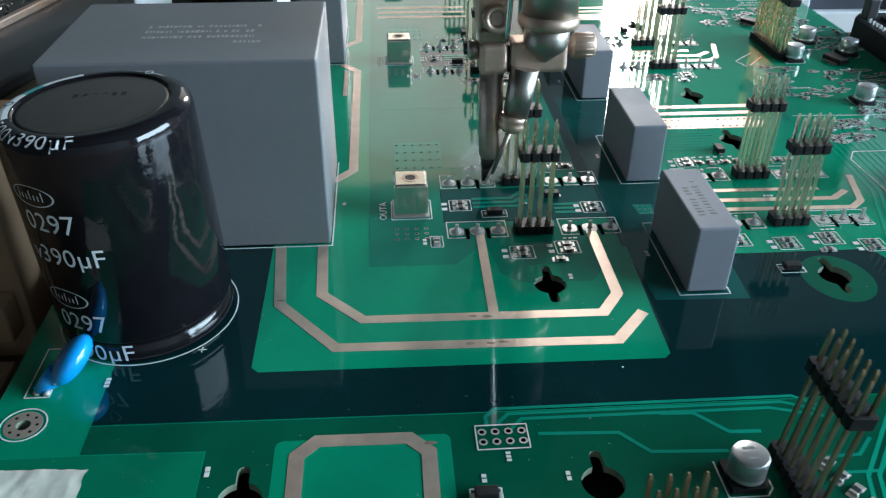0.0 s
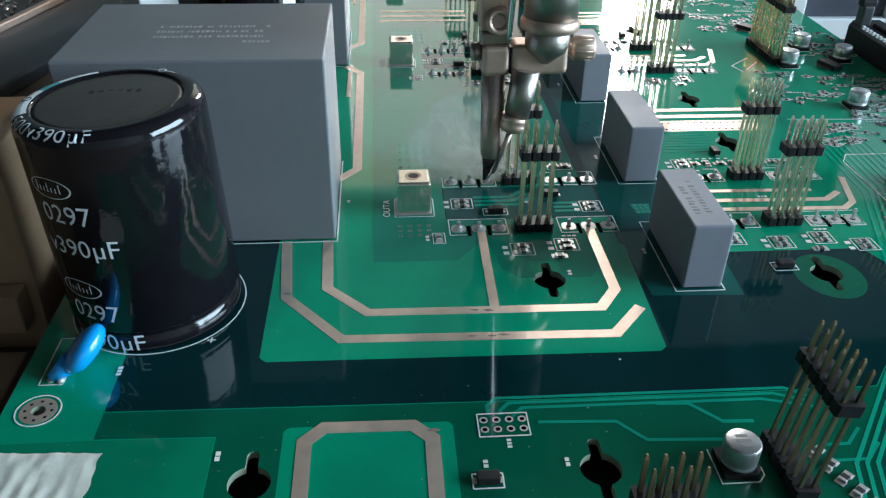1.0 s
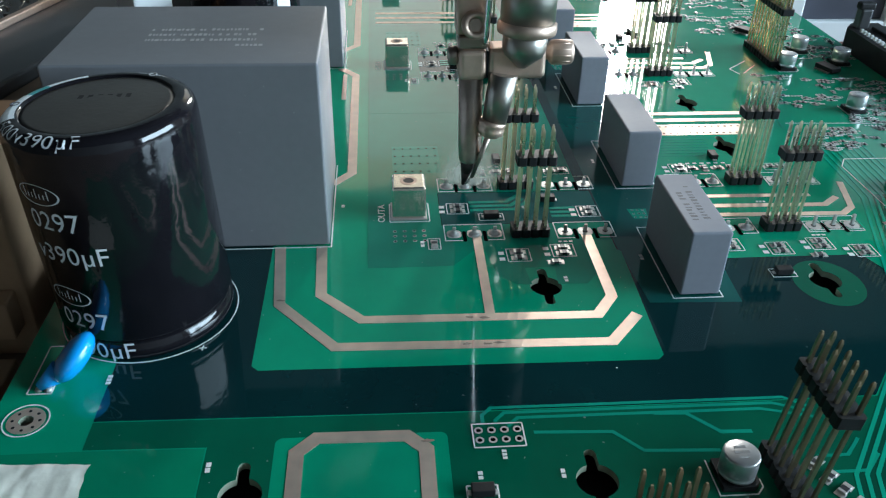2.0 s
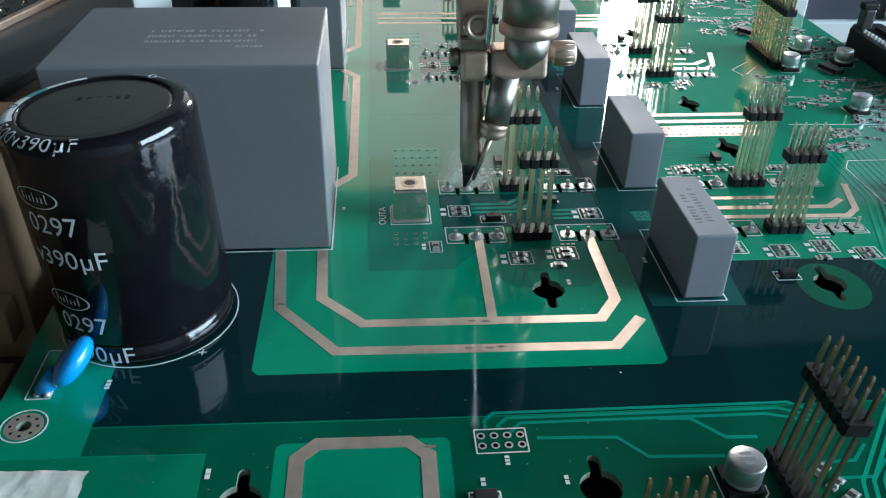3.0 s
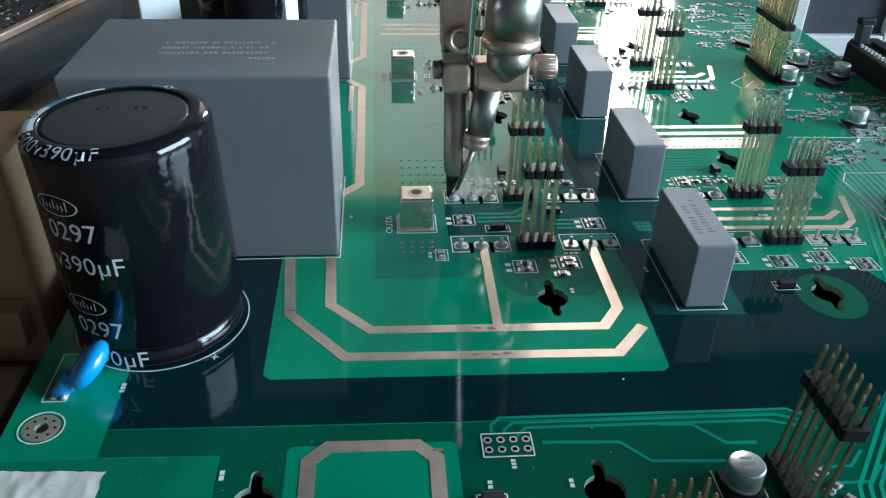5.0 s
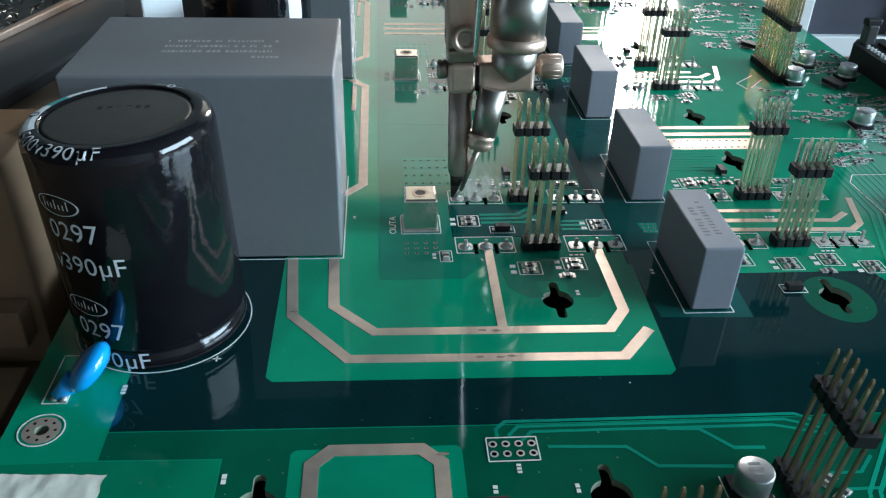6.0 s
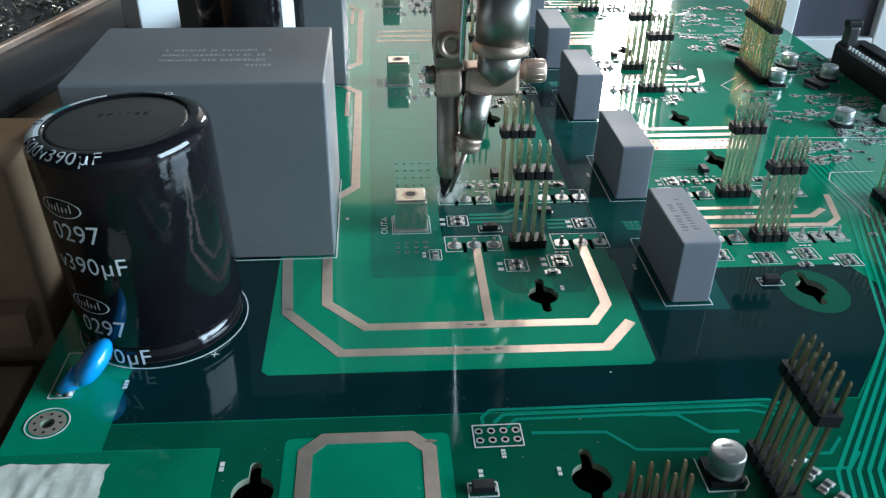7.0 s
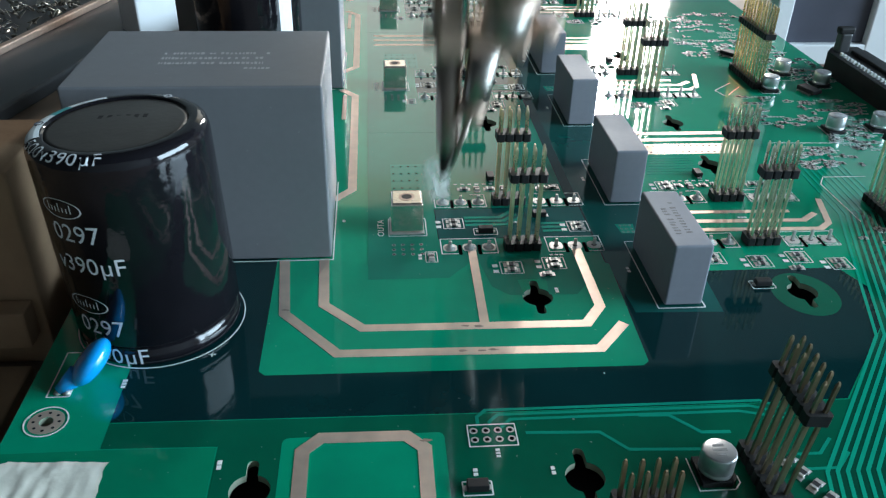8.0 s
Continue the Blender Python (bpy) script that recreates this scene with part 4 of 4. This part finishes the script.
part("side", box(B(), -13, 0, -22, 13, 26, 75, 1, 2, pose(-108, 430, 0, 0, 0, 35)), WHITE_CASE, pack)
part("edge_strip", box(B(), 13, 5, -22, 21, 15, 75, 1, 2, pose(-108, 430, 0, 0, 0, 35)), STEEL_DULL, pack)
machine = thing("machine_panel", "white machine frame with dark panels behind the board", "machine")
part("frame_post", box(B(), 214, 398, -22, 223, 408, 120, 0.8, 2), WHITE_CASE, machine, "white upright")
part("frame_post", box(B(), 268, 398, -22, 400, 408, 120, 0.8, 2), WHITE_CASE, machine, "white upright")
part("frame_rail", box(B(), 223, 398, -22, 268, 408, -11, 0.8, 2), WHITE_CASE, machine, "white lower rail")
part("dark_panel", box(B(), 223, 402, -11, 268, 408, 120, 0.5, 2), NAVY, machine, "dark navy panel")
part("dark_panel", box(B(), 150, 486, -22, 213, 498, 6, 0.8, 2), DARK_BOX, machine, "dark grey panel")

# ---------- soldering head ----------
head = thing("soldering_head", "steel robot soldering iron with a solder wire feeder", "soldering iron")
bm = lathe(B(), [(2.0, 7.6), (2.9, 7.9), (3.2, 8.8), (3.3, 12), (3.3, 36)], 40, Matrix.Translation((1.9, 0, 0)))
part("iron_barrel", bm, STEEL_HOT, head, "heat-tinted steel barrel")
bm = rod(B(), (0.0, 0, 0.0), (0.9, 0, 4.2), 0.45, 1.5, 20)
rod(bm, (0.9, 0, 4.2), (1.5, 0, 7.9), 1.5, 2.3, 20)
part("iron_tip", bm, TIP_BLACK, head, "burnt black tip")
# cross bar of two clamped halves with flats cut on a round body
for xa, xb in ((-1.8, 5.75), (6.15, 21.6)):
    bm = box(B(), xa, -3.9, 33.2, xb, 4.2, 41.8, 1.5, 4)
    part("clamp_bar", bm, STEEL_DULL, head, "brushed steel cross bar")
part("clamp_seam", box(B(), 5.7, -3.3, 33.8, 6.2, 3.6, 41.2), BLACK, head)
part("bar_end", lathe(B(), [(1.6, 0), (2.5, 0.3), (2.5, 2.4), (1.8, 2.8)], 20, along((-1.7, 0, 39.2), (-9, 0, 39.2))), STEEL_HOT, head)
part("clamp_block", box(B(), -2.0, -3.2, 41.6, 5.9, 4.0, 45.2, 0.9, 3), STEEL_HOT, head)
# Added above the view: black, so the carrier's top leaves no reflection
part("cover", box(B(), -2.6, -2.5, 60.0, 5.4, 5.3, 97, 0.9, 3), BLACK, head, "unseen black block added to keep the carrier out of reflections")
part("carrier", box(B(), -2.3, -2.2, 45.0, 5.6, 5.0, 61, 0.9, 3), STEEL_DULL, head, "upright steel carrier")
k = part("knob", lathe(B(), [(1.9, 0), (2.0, 1.3), (2.8, 1.5), (3.3, 2.1), (3.3, 7.0), (2.9, 7.7), (1.2, 7.8)], 28, along((21.5, 0, 39.3), (40, 0, 39.3))), STEEL_DULL, head, "dull steel clamp knob")
for q in range(12):
    a = 2 * math.pi * q / 12
    part("rib", rod(B(), (23.9, 3.25 * math.cos(a), 39.3 + 3.25 * math.sin(a)), (28.2, 3.25 * math.cos(a), 39.3 + 3.25 * math.sin(a)), 0.16, seg=6), STEEL_DULL, k)
bm = B()
lathe(bm, [(3.4, 0), (3.6, 0.4), (3.6, 3.0), (3.2, 3.6), (2.2, 3.65), (1.9, 2.2), (0.1, 2.1)], 28, along((2.4, -2.0, 48.2), (2.4, -6, 48.8)))
scr = part("screw", bm, STEEL_DULL, head, "socket-headed clamp screw")
part("socket", rod(B(), (2.4, -4.05, 48.5), (2.4, -4.3, 48.54), 1.85, seg=6), STEEL_HOT, scr, "brown hexagon socket")
part("feeder_cone", lathe(B(), [(1.2, -1.2), (2.8, 0.2), (5.2, 2.2), (5.9, 4.2), (6.0, 9.0)], 40, along((15.2, -3.4, 37.8), (16.0, -2.6, 48.0))), STEEL, head, "rounded steel cup")
part("feeder_ring", lathe(B(), [(6.6, 0), (7.7, 0.5), (7.9, 1.8), (7.7, 3.1), (6.9, 3.7)], 44, along((16.0, -2.6, 45.4), (16.2, -2.4, 49.0))), STEEL_DULL, head)
part("feeder_tube", rod(B(), (16.2, -2.4, 48.6), (16.6, -2.1, 63), 7.2, 7.2, 40), STEEL, head, "wide steel tube")
# Likewise added, to end the tube's bright reflection in the board
part("tube_cover", rod(B(), (16.6, -2.1, 62.8), (17.4, -1.4, 97), 7.5, 7.5, 40), BLACK, head, "unseen black sleeve added to keep the tube out of reflections")
part("guide_tube", rod(B(), (10.4, -3.0, 35.0), (8.1, -3.6, 21.0), 3.9, 3.4, 28), STEEL, head, "inclined guide tube")
part("guide_collar", lathe(B(), [(3.3, 0), (3.8, 0.5), (3.9, 1.4), (3.5, 2.0), (3.8, 2.6), (3.6, 3.9), (2.5, 4.9), (1.0, 5.3)], 32, along((7.8, -3.6, 22.0), (6.7, -3.9, 16.2))), STEEL_DULL, head, "stepped brass-toned collar")
part("guide_nozzle", rod(B(), (6.6, -3.9, 17.0), (2.4, -1.6, 3.0), 0.85, 0.55, 14), STEEL_HOT, head)
part("solder_wire", rod(B(), (2.5, -1.6, 3.1), (0.8, -0.6, 0.5), 0.35, seg=8), TIN, head)
# a thin feed rod, bowed forward
line = [Vector((5.0, -4.6, 43.0))]
for k in range(14):
    tilt = radians(11 + k)
    line.append(line[-1] + Vector((0.085, -3.2 * math.sin(tilt), 3.2 * math.cos(tilt))))
bm = tube(B(), line, 0.8, 20)
part("wire_tube", bm, WIRE_STEEL, head, "thin bright wire feed rod")
# Unseen plate and arm, kept black so the board mirrors nothing of them
part("head_plate", box(B(), -5, -22, 85.4, 26, 8, 101, 0.8, 2), BLACK, head, "unseen mounting plate, black to stay out of reflections")
part("mounting_arm", box(B(), -3, 0, 100.8, 18, 7, 260, 0.8, 2), BLACK, head, "unseen arm holding the head, black to stay out of reflections")


# ---------- smoke, in rigid wisps ----------


def smoke_mat(name, radius, strength):
    m = bpy.data.materials.new(name)
    m.use_nodes = True
    t = m.node_tree
    t.nodes.remove(t.nodes["Principled BSDF"])
    front, back, body, clear, veil = [t.nodes.new("ShaderNode" + k) for k in ("BsdfDiffuse", "BsdfTranslucent", "MixShader", "BsdfTransparent", "MixShader")]
    front.inputs[0].default_value = back.inputs[0].default_value = (0.80, 0.84, 0.82, 1)
    t.links.new(front.outputs[0], body.inputs[1])
    t.links.new(back.outputs[0], body.inputs[2])
    t.links.new(clear.outputs[0], veil.inputs[1])
    t.links.new(body.outputs[0], veil.inputs[2])
    t.links.new(veil.outputs[0], t.nodes["Material Output"].inputs["Surface"])
    co = t.nodes.new("ShaderNodeTexCoord")
    far = t.nodes.new("ShaderNodeVectorMath")
    far.operation = "LENGTH"
    t.links.new(co.outputs["Object"], far.inputs[0])
    fall = t.nodes.new("ShaderNodeMapRange")
    fall.interpolation_type = "SMOOTHSTEP"
    fall.inputs["From Min"].default_value, fall.inputs["From Max"].default_value = 0.15 * radius * MM, radius * MM
    fall.inputs["To Min"].default_value, fall.inputs["To Max"].default_value = strength, 0.0
    t.links.new(far.outputs["Value"], fall.inputs["Value"])
    n = t.nodes.new("ShaderNodeTexNoise")
    n.inputs["Scale"].default_value, n.inputs["Detail"].default_value, n.inputs["Distortion"].default_value = 1.7 / (radius * MM), 3, 0.8
    t.links.new(co.outputs["Object"], n.inputs["Vector"])
    cut = t.nodes.new("ShaderNodeMapRange")
    cut.inputs["From Min"].default_value, cut.inputs["From Max"].default_value = 0.30, 0.75
    t.links.new(n.outputs[0], cut.inputs["Value"])
    mul = t.nodes.new("ShaderNodeMath")
    mul.operation = "MULTIPLY"
    t.links.new(fall.outputs[0], mul.inputs[0])
    t.links.new(cut.outputs[0], mul.inputs[1])
    t.links.new(mul.outputs[0], veil.inputs[0])
    return m


def smoke(radius, strength, label):
    t = thing("smoke_puff", label, "smoke", "smoke puffs")
    material = smoke_mat("smoke", radius, strength)
    for k, (rx, rz) in enumerate(((58, 0), (76, -24))):
        bm, grid = B(), {}
        n = 14
        tm = Matrix.Translation((0, 0.5 * k, 0)) @ Euler((radians(rx), 0, radians(rz))).to_matrix().to_4x4()
        for i in range(n + 1):
            for j in range(n + 1):
                x, y = (2 * i / n - 1) * radius, (2 * j / n - 1) * radius
                z = 0.28 * radius * noise.noise(Vector((x / radius * 1.5, y / radius * 1.5, k * 3.1))) - 0.25 * (x * x + y * y) / radius
                grid[i, j] = bm.verts.new(tm @ Vector((x, y, z)))
        for i in range(n):
            for j in range(n):
                if math.hypot(2 * (i + 0.5) / n - 1, 2 * (j + 0.5) / n - 1) < 1.05:
                    bm.faces.new((grid[i, j], grid[i + 1, j], grid[i + 1, j + 1], grid[i, j + 1])).smooth = True
        bmesh.ops.delete(bm, geom=[v for v in bm.verts if not v.link_faces], context="VERTS")
        part("wisp", bm, material, t)
    return t


puff_a = smoke(21.0, 0.92, "pale grey smoke puff drifting from the hot tip")
puff_b = smoke(12.0, 0.62, "thin grey smoke wisp rising from the hot tip")
puff_c = smoke(10.0, 0.8, "thin grey smoke wisp hanging by the hot tip")


def motions():
    drift = ((0.0, 39, 214, -3, 0), (0.8, 37, 214, -1, 5), (1.0, 28, 213, 10, 15), (1.2, 19, 214, 20, 28), (1.4, 12, 217, 36, 40), (1.7, 2, 222, 75, 55), (2.4, -15, 235, 210, 70), (8.0, -20, 240, 320, 80))
    walk(puff_a, [(t, at(x, y, z, turn)) for t, x, y, z, turn in drift])
    drift = ((0.0, 36, 209, 3, 0), (1.4, 36, 209, 3, 5), (1.9, 30.5, 209, 3, 10), (3.0, 30, 209, 4, 20), (3.3, 25, 210, 12, 30), (3.6, 19, 213, 26, 45), (4.0, 14, 217, 50, 60), (4.8, 4, 228, 150, 75), (8.0, 0, 235, 320, 85))
    walk(puff_b, [(t, at(x, y, z, turn)) for t, x, y, z, turn in drift])
    drift = ((0.0, 39, 209, 3, 0), (1.4, 38, 209, 3, 5), (1.9, 32, 209, 3, 10), (4.4, 31, 209, 4, 20), (4.6, 32, 209, 8, 25), (4.9, 31, 209, 3, 30), (6.1, 32, 209, 3, 35), (6.6, 27, 209, 5, 45), (7.2, 26, 209, 5, 60), (8.0, 24, 209, 7, 75))
    walk(puff_c, [(t, at(x, y, z, turn)) for t, x, y, z, turn in drift])
    rows = []
    for t, x, y, z in (
        (0.0, 33.8, 206.4, 1.6), (1.4, 33.8, 206.4, 1.6), (1.5, 27.9, 157.3, 31.0), (1.6, 22.6, 143.7, 46.0), (1.7, 21.0, 140.7, 46.5), (1.85, 28.6, 200.0, 8.0), (1.95, 28.7, 206.4, 1.6), (2.8, 28.7, 206.4, 1.6),
        (4.4, 28.5, 206.4, 2.0), (4.5, 19.8, 140.4, 48.1), (4.6, 17.0, 140.5, 48.5), (4.7, 22.6, 206.0, 2.2), (4.8, 22.4, 206.4, 1.6), (5.8, 22.4, 206.4, 1.6), (7.9, 22.4, 206.4, 1.6), (8.0, 21.4, 185.0, 21.0),
    ):
        rows.append((t, at(x, y, z) @ pose(0, 0, 0, 0, -1.2, 0)))
    walk(head, rows)


motions()
